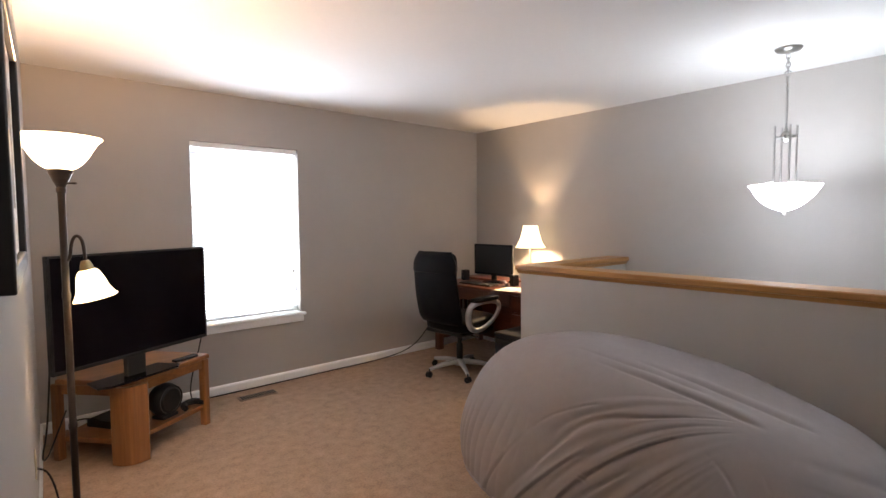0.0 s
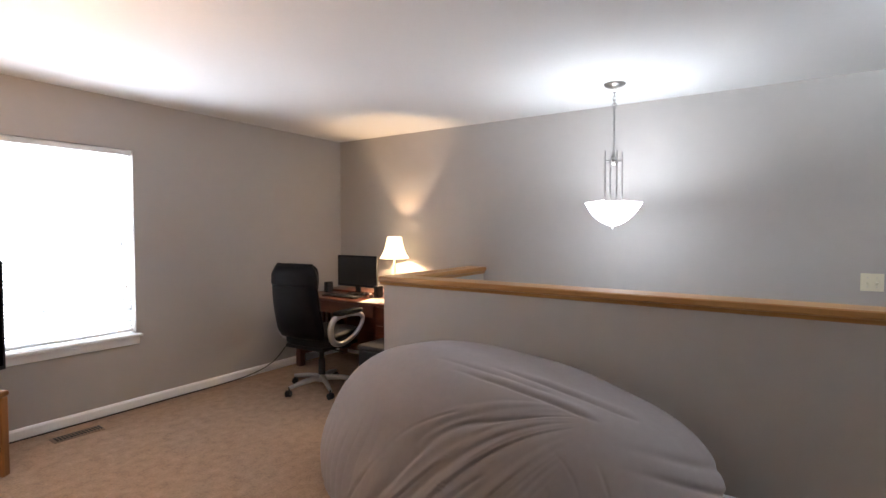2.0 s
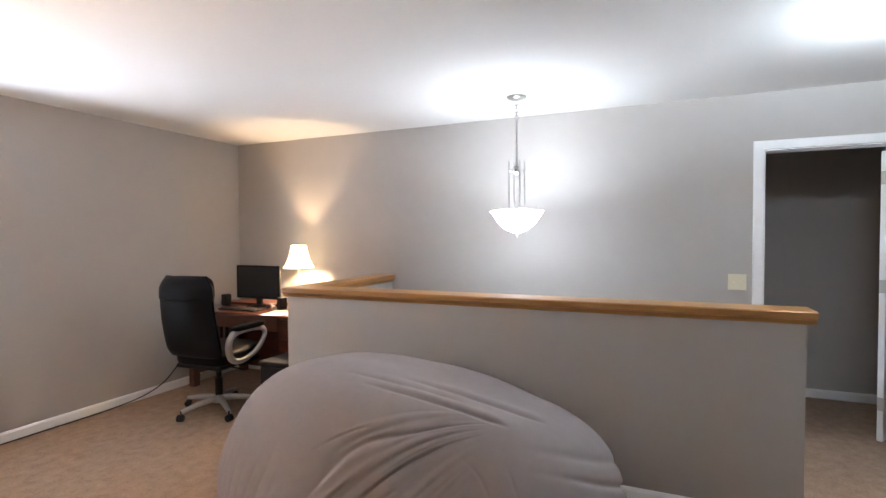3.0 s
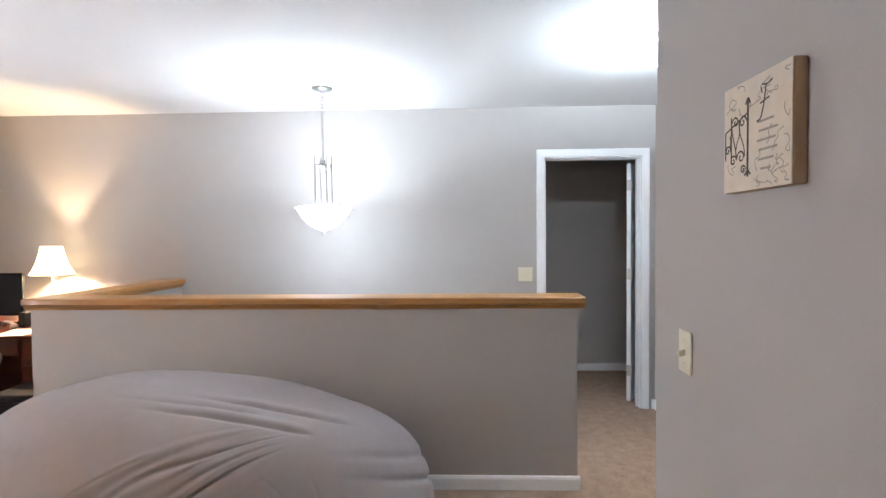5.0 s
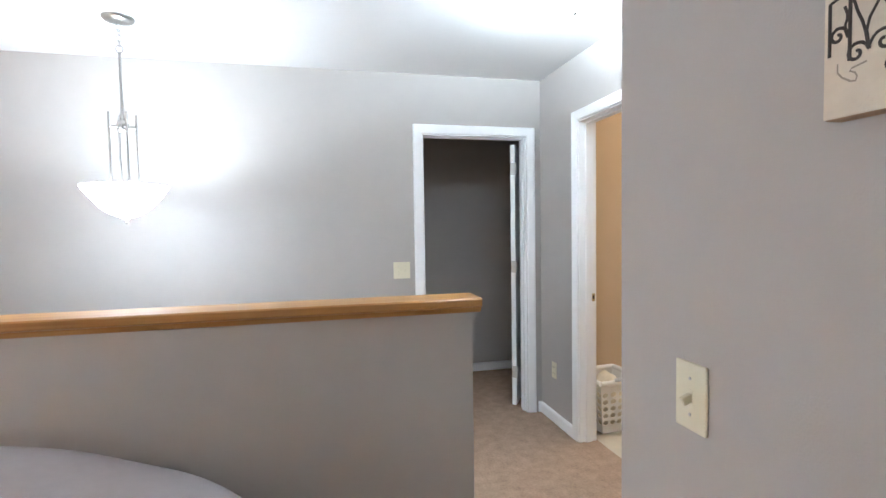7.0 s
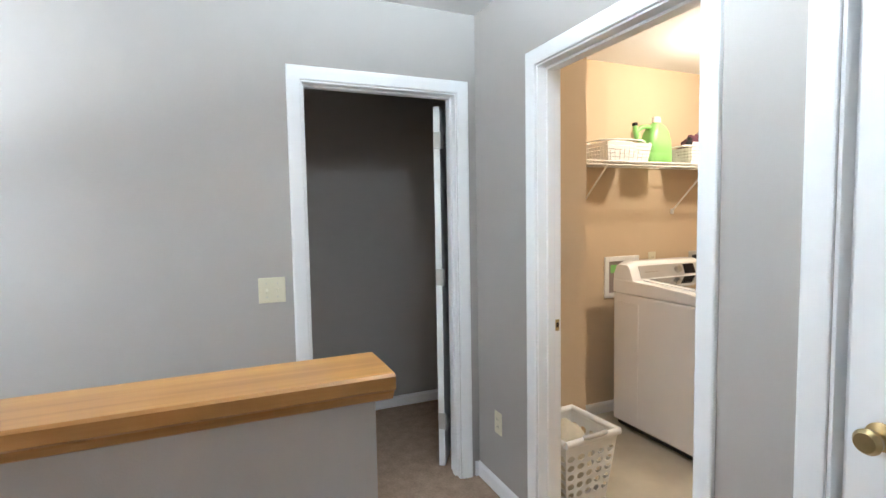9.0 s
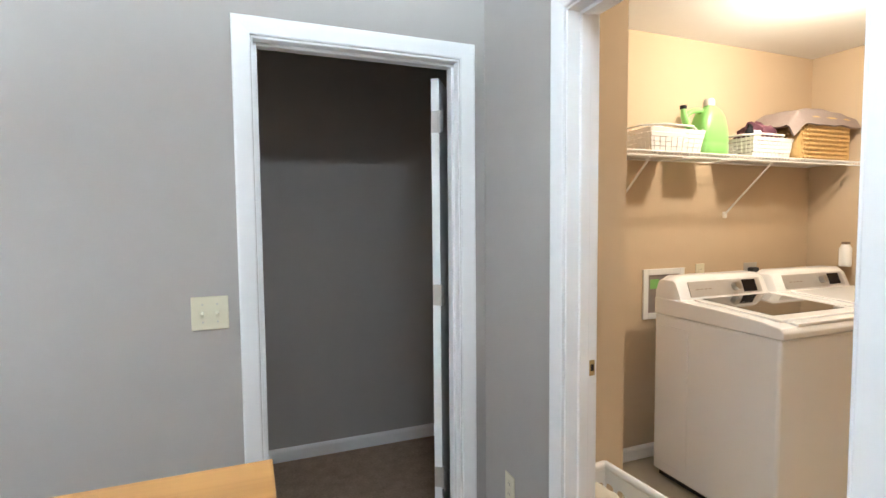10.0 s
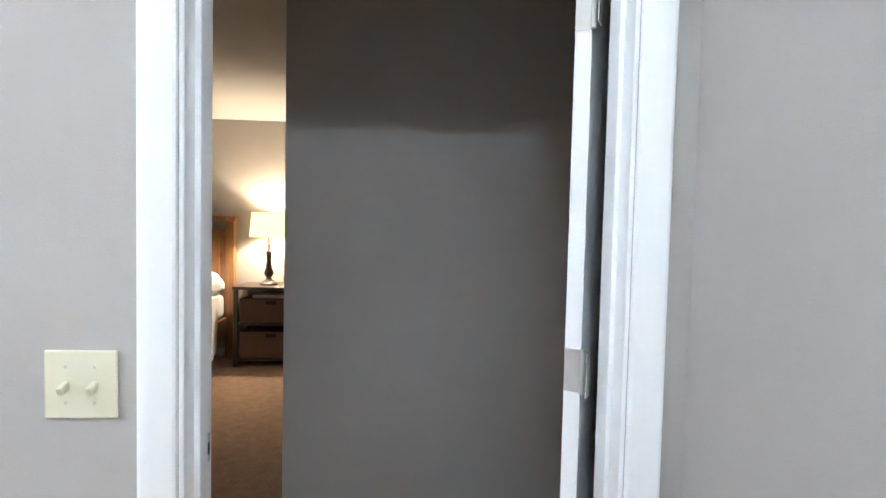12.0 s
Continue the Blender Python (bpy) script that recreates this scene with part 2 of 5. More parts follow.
def tube(points, radius, steps=10, bm=None, closed=False, squash=1.0, smooth_path=0):
    """A round bar along points; radius may be one number or one for each point."""
    bm = bm or bmesh.new()
    pts = [Vector(p) for p in points]
    rad = radius if isinstance(radius, (list, tuple)) else [radius] * len(pts)
    for _ in range(smooth_path):
        fine, fr = [], []
        n = len(pts)
        for i in range(n if closed else n - 1):
            a, b = pts[i], pts[(i + 1) % n]
            ra, rb = rad[i], rad[(i + 1) % n]
            fine += [a * 0.75 + b * 0.25, a * 0.25 + b * 0.75]
            fr += [ra * 0.75 + rb * 0.25, ra * 0.25 + rb * 0.75]
        if not closed:
            fine, fr = [pts[0], *fine[1:-1], pts[-1]], [rad[0], *fr[1:-1], rad[-1]]
        pts, rad = fine, fr
    rings, up = [], None
    n = len(pts)
    for i, p in enumerate(pts):
        d = (pts[(i + 1) % n] - pts[i - 1]) if closed else (pts[min(i + 1, n - 1)] - pts[max(i - 1, 0)])
        d.normalize()
        if up is None:
            up = d.orthogonal().normalized()
        up = (up - d * up.dot(d)).normalized()
        side = d.cross(up)
        rings.append([bm.verts.new(p + rad[i] * (up * math.cos(2 * math.pi * k / steps) + squash * side * math.sin(2 * math.pi * k / steps))) for k in range(steps)])
    pairs = list(zip(rings, rings[1:])) + ([(rings[-1], rings[0])] if closed else [])
    for a, b in pairs:
        for k in range(steps):
            j = (k + 1) % steps
            bm.faces.new((a[k], a[j], b[j], b[k]))
    if not closed:
        bm.faces.new(rings[0]), bm.faces.new(rings[-1])
    return bm


def prism(outline, z0, z1, bevel=0.0, seg=2):
    """A slab with the plan outline."""
    bm = bmesh.new()
    lo = [bm.verts.new((x, y, z0)) for x, y in outline]
    hi = [bm.verts.new((x, y, z1)) for x, y in outline]
    n = len(outline)
    bm.faces.new(lo), bm.faces.new(hi)
    for i in range(n):
        bm.faces.new((lo[i], lo[(i + 1) % n], hi[(i + 1) % n], hi[i]))
    if bevel:
        bmesh.ops.recalc_face_normals(bm, faces=bm.faces)
        bmesh.ops.bevel(bm, geom=[e for e in bm.edges if abs(e.verts[0].co.z - e.verts[1].co.z) < 1e-6], offset=bevel, segments=seg, affect="EDGES", profile=0.5)
    return bm


def sweep_profile(profile, a, b, out, up):
    """A moulding from a to b: profile points (out, up) along the two directions."""
    bm = bmesh.new()
    a, b, out, up = Vector(a), Vector(b), Vector(out), Vector(up)
    ra = [bm.verts.new(a + out * p + up * q) for p, q in profile]
    rb = [bm.verts.new(b + out * p + up * q) for p, q in profile]
    n = len(profile)
    for i in range(n):
        bm.faces.new((ra[i], ra[(i + 1) % n], rb[(i + 1) % n], rb[i]))
    bm.faces.new(ra), bm.faces.new(rb)
    return bm

# ---- structure ----
H, XE, XW, YN, YP, YL = 2.44, 4.20, 0.02, 4.05, -0.772, -1.735
T = 0.115
XH, XB, YB = 5.33, 8.60, -0.738          # wall beyond the bedroom door, bedroom's far wall


def west(y):
    """The side wall runs slightly out of square with the room."""
    return XW + 0.068 - 0.037 * (YN - y)


def wall(name, *boxes, mat=None, label="painted wall"):
    for b in boxes:
        tagged(link(name, box(*b), mat or M_WALL), label, "wall", kind="structure")


WX0, WX1, WZ0, WZ1 = 1.066, 1.950, 0.580, 2.050      # window opening
wall("wall_north", (XW - 0.30, WX0, YN, YN + 0.16, 0, H), (WX1, 8.8, YN, YN + 0.16, 0, H), (WX0, WX1, YN, YN + 0.16, 0, WZ0), (WX0, WX1, YN, YN + 0.16, WZ1, H), label="greige painted window wall")
tagged(link("wall_west", prism([(west(YP - T), YP - T), (west(YN), YN), (west(YN) - 0.15, YN), (west(YP - T) - 0.15, YP - T)], 0, H), M_WALL), "greige painted side wall", "wall", kind="structure")
DY0, DY1, DZ = -1.622, -0.854, 2.035                 # bedroom door opening
wall("wall_east", (XE, XE + T, DY1, YN, 0, H), (XE, XE + T, YL, DY0, 0, H), (XE, XE + T, DY0, DY1, DZ, H), label="grey painted wall behind the stairwell")
wall("wall_stairwell", (XE, XE + T, -0.70, 2.28, -2.6, -0.28), (3.045, XE, 2.28, 2.40, -2.6, -0.28), (2.905, 3.045, -0.70, 2.40, -2.6, -0.28), (3.045, XE, -0.82, -0.70, -2.6, -0.28), label="painted stairwell walls below the loft")
wall("wall_south", (XW - 0.32, 1.708, YP - T, YP, 0, H), label="greige painted wall with canvas and switch")
LX0, LX1 = 2.850, 3.64                               # laundry door opening
SX0, SX1 = 1.745, 2.508                              # second door opening
wall("wall_hall", (LX1, 4.06, YL - T, YL, 0, H), (SX1, LX0, YL - T, YL, 0, H), (LX0, LX1, YL - T, YL, DZ, H), (SX0, SX1, YL - T, YL, DZ, H), (0.55, SX0, YL - T, YL, 0, H), (0.43, 0.55, YL - T, YP - T, 0, H), (4.06, XE + T, YL - T, YL, 0, H), label="grey painted hall wall with two doors")
wall("wall_laundry", (4.06, 4.20, -2.34, YL - T, 0, H), (4.20, 4.575, -2.34, -2.28, 0, H), (4.575, 4.69, -4.45, -2.28, 0, H), (2.3, 4.575, -4.45, -4.33, 0, H), (2.3, 2.42, -4.33, YL - T, 0, H), mat=M_TANWALL, label="tan painted laundry walls")
wall("wall_bedroom", (XH, XB + 0.12, -0.87, YB, 0, H), (XH, XH + 0.12, -2.30, -0.87, 0, H), (4.69, XH, -2.30, -2.20, 0, H), (XE + T, 4.69, -2.27, -2.20, 0, H), (XB, XB + 0.12, YB, YN, 0, H), label="grey painted bedroom walls")
wall("closet_back", (1.0, 2.3, -2.6, -2.5, 0, H), (1.0, 1.1, -2.5, YL - T, 0, H), label="plain closet walls behind the hall door")

# floors: carpet over the loft, hall and bedroom, vinyl in the laundry
bm = bmesh.new()
for b in ((XW - 0.35, 2.905, YL - 0.13, YN + 0.16), (2.905, XE + T, YL - 0.13, -0.70), (2.905, XE + T, 2.28, YN + 0.16), (XE + T, 8.8, -2.30, YN + 0.16), (2.905, 3.045, -0.70, 2.28)):
    box(b[0], b[1], b[2], b[3], -0.28, 0.0, bm=bm)
tagged(link("floor", bm, M_CARPET), "tan cut-pile wall-to-wall carpet", "carpet", kind="structure")
tagged(link("floor_laundry", box(1.0, 4.69, -4.45, YL - 0.13, -0.28, -0.004), M_VINYL), "beige vinyl laundry floor", "floor", kind="structure")
tagged(link("floor_below", box(2.8, 4.4, -0.9, 6.0, -2.75, -2.6), M_CARPET), "carpeted floor of the lower storey", "floor", kind="structure")
stair = thing("staircase", "carpeted staircase going down behind the half wall", "stairs", (3.045, -0.70, 0))
for k in range(12):
    part("step", box(0.0, 1.155, 0.235 * k, 0.235 * (k + 1) + 0.02, -0.19 * (k + 1) - 0.19, -0.19 * (k + 1), 0.012), M_CARPET, stair)
stair["kind"] = "structure"
bm = bmesh.new()
box(XW - 0.35, 8.8, -4.45, YN + 0.16, H, H + 0.15, bm=bm)
tagged(link("ceiling", bm, M_CEIL), "flat white painted ceiling", "ceiling", kind="structure")

# half walls round the stairwell, with moulded oak caps
wall("half_wall", (2.905, 3.045, -0.812, 2.28, 0, 1.015), (3.045, XE, 2.14, 2.28, 0, 1.015), label="greige painted half wall round the stairwell")
CAP = [(-0.10, 0.028), (-0.10, 0.055), (-0.094, 0.061), (0.094, 0.061), (0.10, 0.055), (0.10, 0.028), (0.093, 0.022), (0.086, 0.020), (0.084, 0.014), (0.076, 0.000), (0.0705, -0.004), (-0.0705, -0.004), (-0.076, 0.000), (-0.084, 0.014), (-0.086, 0.020), (-0.093, 0.022)]
cap = thing("half_wall_cap", "honey oak moulded cap on the half wall", "wall cap")
cap["kind"] = "structure"
part("cap_rail", sweep_profile(CAP, (2.975, -0.851, 1.015), (2.975, 2.31, 1.015), (1, 0, 0), (0, 0, 1)), M_OAKY, cap)
part("cap_rail", sweep_profile(CAP, (3.0755, 2.21, 1.0148), (XE, 2.21, 1.0148), (0, 1, 0), (0, 0, 1)), M_OAKX, cap)

# baseboards
BASE = [(0, 0), (0.013, 0), (0.013, 0.060), (0.009, 0.070), (0.005, 0.076), (0, 0.078)]


def baseboard(name, a, b, out):
    return tagged(link(name, sweep_profile(BASE, (*a, 0.002), (*b, 0.002), (*out, 0), (0, 0, 1)), M_WHITE), "white painted baseboard", "baseboard", kind="structure")


for a, b, out in (((west(YN), YN), (XE, YN), (0, -1)), ((XE, 2.28), (XE, YN - 0.013), (-1, 0)), ((west(YP), YP + 0.013), (west(YN), YN - 0.013), (1, 0)), ((west(YP), YP), (1.721, YP), (0, 1)),
                  ((1.708, YP - T), (1.708, YP), (1, 0)), ((2.905, -0.825), (2.905, 2.293), (-1, 0)), ((2.905, -0.812), (3.045, -0.812), (0, -1)), ((2.905, 2.28), (XE - 0.013, 2.28), (0, 1)), ((3.708, YL), (XE, YL), (0, 1)),
                  ((XE, YL + 0.013), (XE, DY0 - 0.085), (-1, 0)), ((XE, DY1 + 0.083), (XE, -0.70), (-1, 0)), ((2.572, YL), (2.782, YL), (0, 1)), ((0.55, YL), (SX0 - 0.068, YL), (0, 1)),
                  ((XH, -2.20), (XH, YB + 0.013), (-1, 0)), ((XE + T, -2.20), (XH - 0.013, -2.20), (0, 1)), ((XH - 0.013, YB), (XB, YB), (0, 1)), ((XB, YB + 0.013), (XB, YN), (-1, 0)),
                  ((4.06, -2.34), (4.06, YL - T), (-1, 0)), ((4.575, -4.33), (4.575, -2.34), (-1, 0)), ((2.42, -4.33), (4.562, -4.33), (0, 1)), ((XE + T, DY1 + 0.083), (XE + T, YN), (1, 0))):
    baseboard("baseboard", a, b, out)

# door frames: stepped casing on both sides, jambs and stops
CASE = [(0, 0), (0.0, 0.009), (0.004, 0.0115), (0.012, 0.0125), (0.040, 0.0165), (0.052, 0.0175), (0.057, 0.0165), (0.060, 0.013), (0.060, 0)]


def casing(name, frame_of, u0, u1, top, wall_at, out):
    """Three mitred lengths round an opening; frame_of(u, out, z) places a point."""
    bm = bmesh.new()
    path = [(u0, 0.004, -1, 0), (u0, top, -1, 1), (u1, top, 1, 1), (u1, 0.004, 1, 0)]
    rings = []
    for u, z, du, dz in path:
        rings.append([bm.verts.new(frame_of(u + du * (p + 0.004), wall_at + out * q, z + dz * (p + 0.004))) for p, q in CASE])
    n = len(CASE)
    for a, b in zip(rings, rings[1:]):
        for i in range(n):
            bm.faces.new((a[i], a[(i + 1) % n], b[(i + 1) % n], b[i]))
    bm.faces.new(rings[0]), bm.faces.new(rings[-1])
    return bm


def door_frame(name, axis, u0, u1, near, far, label):
    fr = thing(name, label, "door frame")
    fr["kind"] = "structure"
    place = (lambda u, w, z: (w, u, z)) if axis == "x" else (lambda u, w, z: (u, w, z))
    out = 1 if near > far else -1
    part("casing", casing(name, place, u0, u1, DZ, near, out), M_WHITE, fr)
    part("casing", casing(name, place, u0, u1, DZ, far, -out), M_WHITE, fr)
    lo, hi = min(near, far) - 0.001, max(near, far) + 0.001
    t = 0.006
    mid = (near + far) / 2
    for a, b in ((u0 - 0.003, u0 + t), (u1 - t, u1 + 0.003)):
        args = (lo, hi, a, b, 0.001, DZ - t) if axis == "x" else (a, b, lo, hi, 0.001, DZ - t)
        part("jamb", box(*args, 0.002), M_WHITE, fr)
    args = (lo, hi, u0 - 0.003, u1 + 0.003, DZ - t, DZ + 0.003) if axis == "x" else (u0 - 0.003, u1 + 0.003, lo, hi, DZ - t, DZ + 0.003)
    part("head_jamb", box(*args, 0.002), M_WHITE, fr)
    s0, s1 = (mid - 0.02, mid + 0.015)
    for a, b in ((u0 + t, u0 + t + 0.011), (u1 - t - 0.011, u1 - t)):
        args = (s0, s1, a, b, 0.001, DZ - t) if axis == "x" else (a, b, s0, s1, 0.001, DZ - t)
        part("door_stop", box(*args, 0.002), M_WHITE, fr)
    args = (s0, s1, u0 + t, u1 - t, DZ - t - 0.011, DZ - t) if axis == "x" else (u0 + t, u1 - t, s0, s1, DZ - t - 0.011, DZ - t)
    part("door_stop", box(*args, 0.002), M_WHITE, fr)
    return fr


fr1 = door_frame("door_frame_1", "x", DY0, DY1, XE, XE + T, "white painted moulded frame of the bedroom door")
fr2 = door_frame("door_frame_2", "y", LX0, LX1, YL, YL - T, "white painted moulded frame of the laundry door")
door_frame("door_frame_3", "y", SX0, SX1, YL, YL - T, "white painted moulded frame of a closed hall door")
strike = part("strike_plate", box(LX1 - 0.008, LX1 - 0.0055, YL - 0.108, YL - 0.088, 0.905, 0.955, 0.001), M_BRASS, fr2, "small brass strike plate")
part("latch_hole", box(LX1 - 0.0086, LX1 - 0.0078, YL - 0.104, YL - 0.092, 0.920, 0.942), M_BLACK, strike)
strike = part("strike_plate", box(XE + 0.085, XE + 0.105, DY1 - 0.008, DY1 - 0.0055, 0.915, 0.970, 0.001), M_STEEL, fr1, "small steel strike plate")
part("latch_hole", box(XE + 0.089, XE + 0.101, DY1 - 0.0086, DY1 - 0.0078, 0.931, 0.953), M_BLACK, strike)


def panel_door(name, label, width, height, at, rz, side=1):
    """A six-panel slab hinged at its local origin, running along +x."""
    d = thing(name, label, "door", at, rz)
    d["kind"] = "structure"
    part("door_slab", box(0, width, 0.004, 0.031, 0, height, 0.0015), M_WHITE, d)
    for face, y in ((-1, 0.0), (1, 0.035)):
        lo, hi = (0.0, 0.005) if face < 0 else (0.030, 0.035)
        st = 0.105
        for x0, x1, z0, z1 in ((0, st, 0, height), (width - st, width, 0, height), (width / 2 - 0.05, width / 2 + 0.05, 0, height)):
            part("stile", box(x0, x1, lo, hi, z0, z1, 0.002), M_WHITE, d)
        for z0, z1 in ((0, 0.2), (0.75, 0.88), (1.55, 1.66), (height - 0.11, height)):
            for x0, x1 in ((st, width / 2 - 0.05), (width / 2 + 0.05, width - st)):
                part("rail", box(x0, x1, lo, hi, z0, z1, 0.002), M_WHITE, d)
    for y, s in ((-0.0, -1), (0.035, 1)):
        bm = lathe([(0, 0), (0.03, 0), (0.03, 0.006), (0.012, 0.012), (0.011, 0.03), (0.024, 0.042), (0.027, 0.055), (0.02, 0.066), (0, 0.068)], 20)
        turned(bm, Matrix.Translation((width - 0.065, y, 0.93)) @ Matrix.Rotation(radians(90 if s < 0 else -90), 4, "X"))
        part("door_knob", bm, M_BRASS, d, "round brass knob", True)
    return d


bedroom_door = panel_door("door_1", "white six-panel bedroom door standing wide open", 0.705, 1.99, (XE + T + 0.027, DY0 + 0.031, 0.012), -33)
for z in (0.27, 1.08, 1.82):
    bm = box(-0.003, 0.0, 0.002, 0.034, -0.045, 0.045, 0.001)
    hb = part("hinge", bm, M_STEEL, bedroom_door, "satin steel hinge")
    hb.location = (0, 0, z - 0.012)
    bm = tube([(0, 0, -0.046), (0, 0, 0.046)], 0.006, 10)
    kn = part("hinge_knuckle", bm, M_STEEL, bedroom_door)
    kn.location = (-0.006, -0.004, z - 0.012)
    lf = part("hinge_leaf", box(-0.034, -0.006, -0.020, -0.0175, -0.045, 0.045, 0.0008), M_STEEL, bedroom_door)
    lf.location = (0, 0, z - 0.012)
panel_door("door_2", "white six-panel hall door, shut", 0.724, 2.0, (SX0 + 0.0195, YL - 0.060, 0.012), 0)

# window: casing-less drywall return, wooden sill, sashes, glass and blind
win = thing("window_1", "white double-hung window with lowered blind", "window")
win["kind"] = "structure"
part("window_sill", box(WX0 - 0.03, WX1 + 0.03, YN - 0.05, YN + 0.10, WZ0 - 0.004, WZ0 + 0.020, 0.006), M_WHITE, win)
part("window_apron", box(WX0 - 0.02, WX1 + 0.02, YN - 0.016, YN - 0.0005, WZ0 - 0.065, WZ0 - 0.005, 0.004), M_WHITE, win)
y0, y1 = YN + 0.085, YN + 0.13
for a in ((WX0, WX0 + 0.04, WZ0 + 0.02, WZ1), (WX1 - 0.04, WX1, WZ0 + 0.02, WZ1), (WX0 + 0.04, WX1 - 0.04, WZ1 - 0.04, WZ1), (WX0 + 0.04, WX1 - 0.04, WZ0 + 0.02, WZ0 + 0.07), (WX0 + 0.04, WX1 - 0.04, 1.30, 1.345)):
    part("window_frame", box(a[0], a[1], y0, y1, a[2], a[3], 0.004), M_WHITE, win)
for z0, z1 in ((WZ0 + 0.07, 1.30), (1.345, WZ1 - 0.04)):
    g = part("pane", box(WX0 + 0.04, WX1 - 0.04, y0 + 0.02, y0 + 0.024, z0, z1), M_GLASS, win)
    g.visible_shadow = False

# ---- loft: blind ----
blind = thing("window_blind", "white slatted blind lowered over the bright window", "blind", (0, 0, 0))
part("head_rail", box(WX0 + 0.006, WX1 - 0.006, YN + 0.012, YN + 0.055, WZ1 - 0.045, WZ1 - 0.002, 0.004), M_BLIND, blind)
part("bottom_rail", box(WX0 + 0.01, WX1 - 0.01, YN + 0.020, YN + 0.046, WZ0 + 0.035, WZ0 + 0.052, 0.004), M_BLIND, blind)
slat = None
pitch, z = 0.0252, WZ0 + 0.068
while z < WZ1 - 0.05:
    if slat is None:
        bm = bmesh.new()
        rows = []
        for k in range(5):
            s = (k / 4 - 0.5)
            y, dz = 0.027 * s, 0.0016 * (1 - 4 * s * s)
            rows.append([bm.verts.new((x, y, dz)) for x in (WX0 + 0.01, WX1 - 0.01)])
        for a, b in zip(rows, rows[1:]):
            bm.faces.new((a[0], a[1], b[1], b[0]))
        bmesh.ops.solidify(bm, geom=bm.faces[:], thickness=0.0008)
        slat = part("slat", bm, None, blind)
        slat.data.materials.clear()
        slat.data.materials.append(M_BLIND)
        ob = slat
    else:
        ob = new("slat", slat.data)
        ob.parent = blind
    ob.location = (random.uniform(-0.001, 0.001), YN + 0.033, z)
    ob.rotation_euler = (radians(-46 + random.uniform(-2, 2)), 0, 0)
    z += pitch
for x in (WX0 + 0.15, WX1 - 0.15):
    part("ladder_cord", tube([(x, YN + 0.018, WZ0 + 0.05), (x, YN + 0.018, WZ1 - 0.04)], 0.0012, 6), M_BLIND, blind)
part("pull_cord", tube([(WX1 - 0.06, YN + 0.008, 0.99), (WX1 - 0.06, YN + 0.008, WZ1 - 0.04)], 0.0012, 6), M_BLIND, blind)
part("tassel", lathe([(0, 0.955), (0.007, 0.957), (0.008, 0.965), (0.004, 0.990), (0, 0.992)], 12, centre=(WX1 - 0.06, YN + 0.008, 0)), M_FADED, blind)
part("tilt_wand", tube([(WX1 - 0.09, YN + 0.010, 0.98), (WX1 - 0.09, YN + 0.010, WZ1 - 0.04)], 0.004, 8), M_BLIND, blind)

# ---- loft: large slack beanbag against the half wall ----
def smooth(a, b, x):
    t = max(0.0, min(1.0, (x - a) / (b - a)))    # a may be the larger: then it falls
    return t * t * (3 - 2 * t)


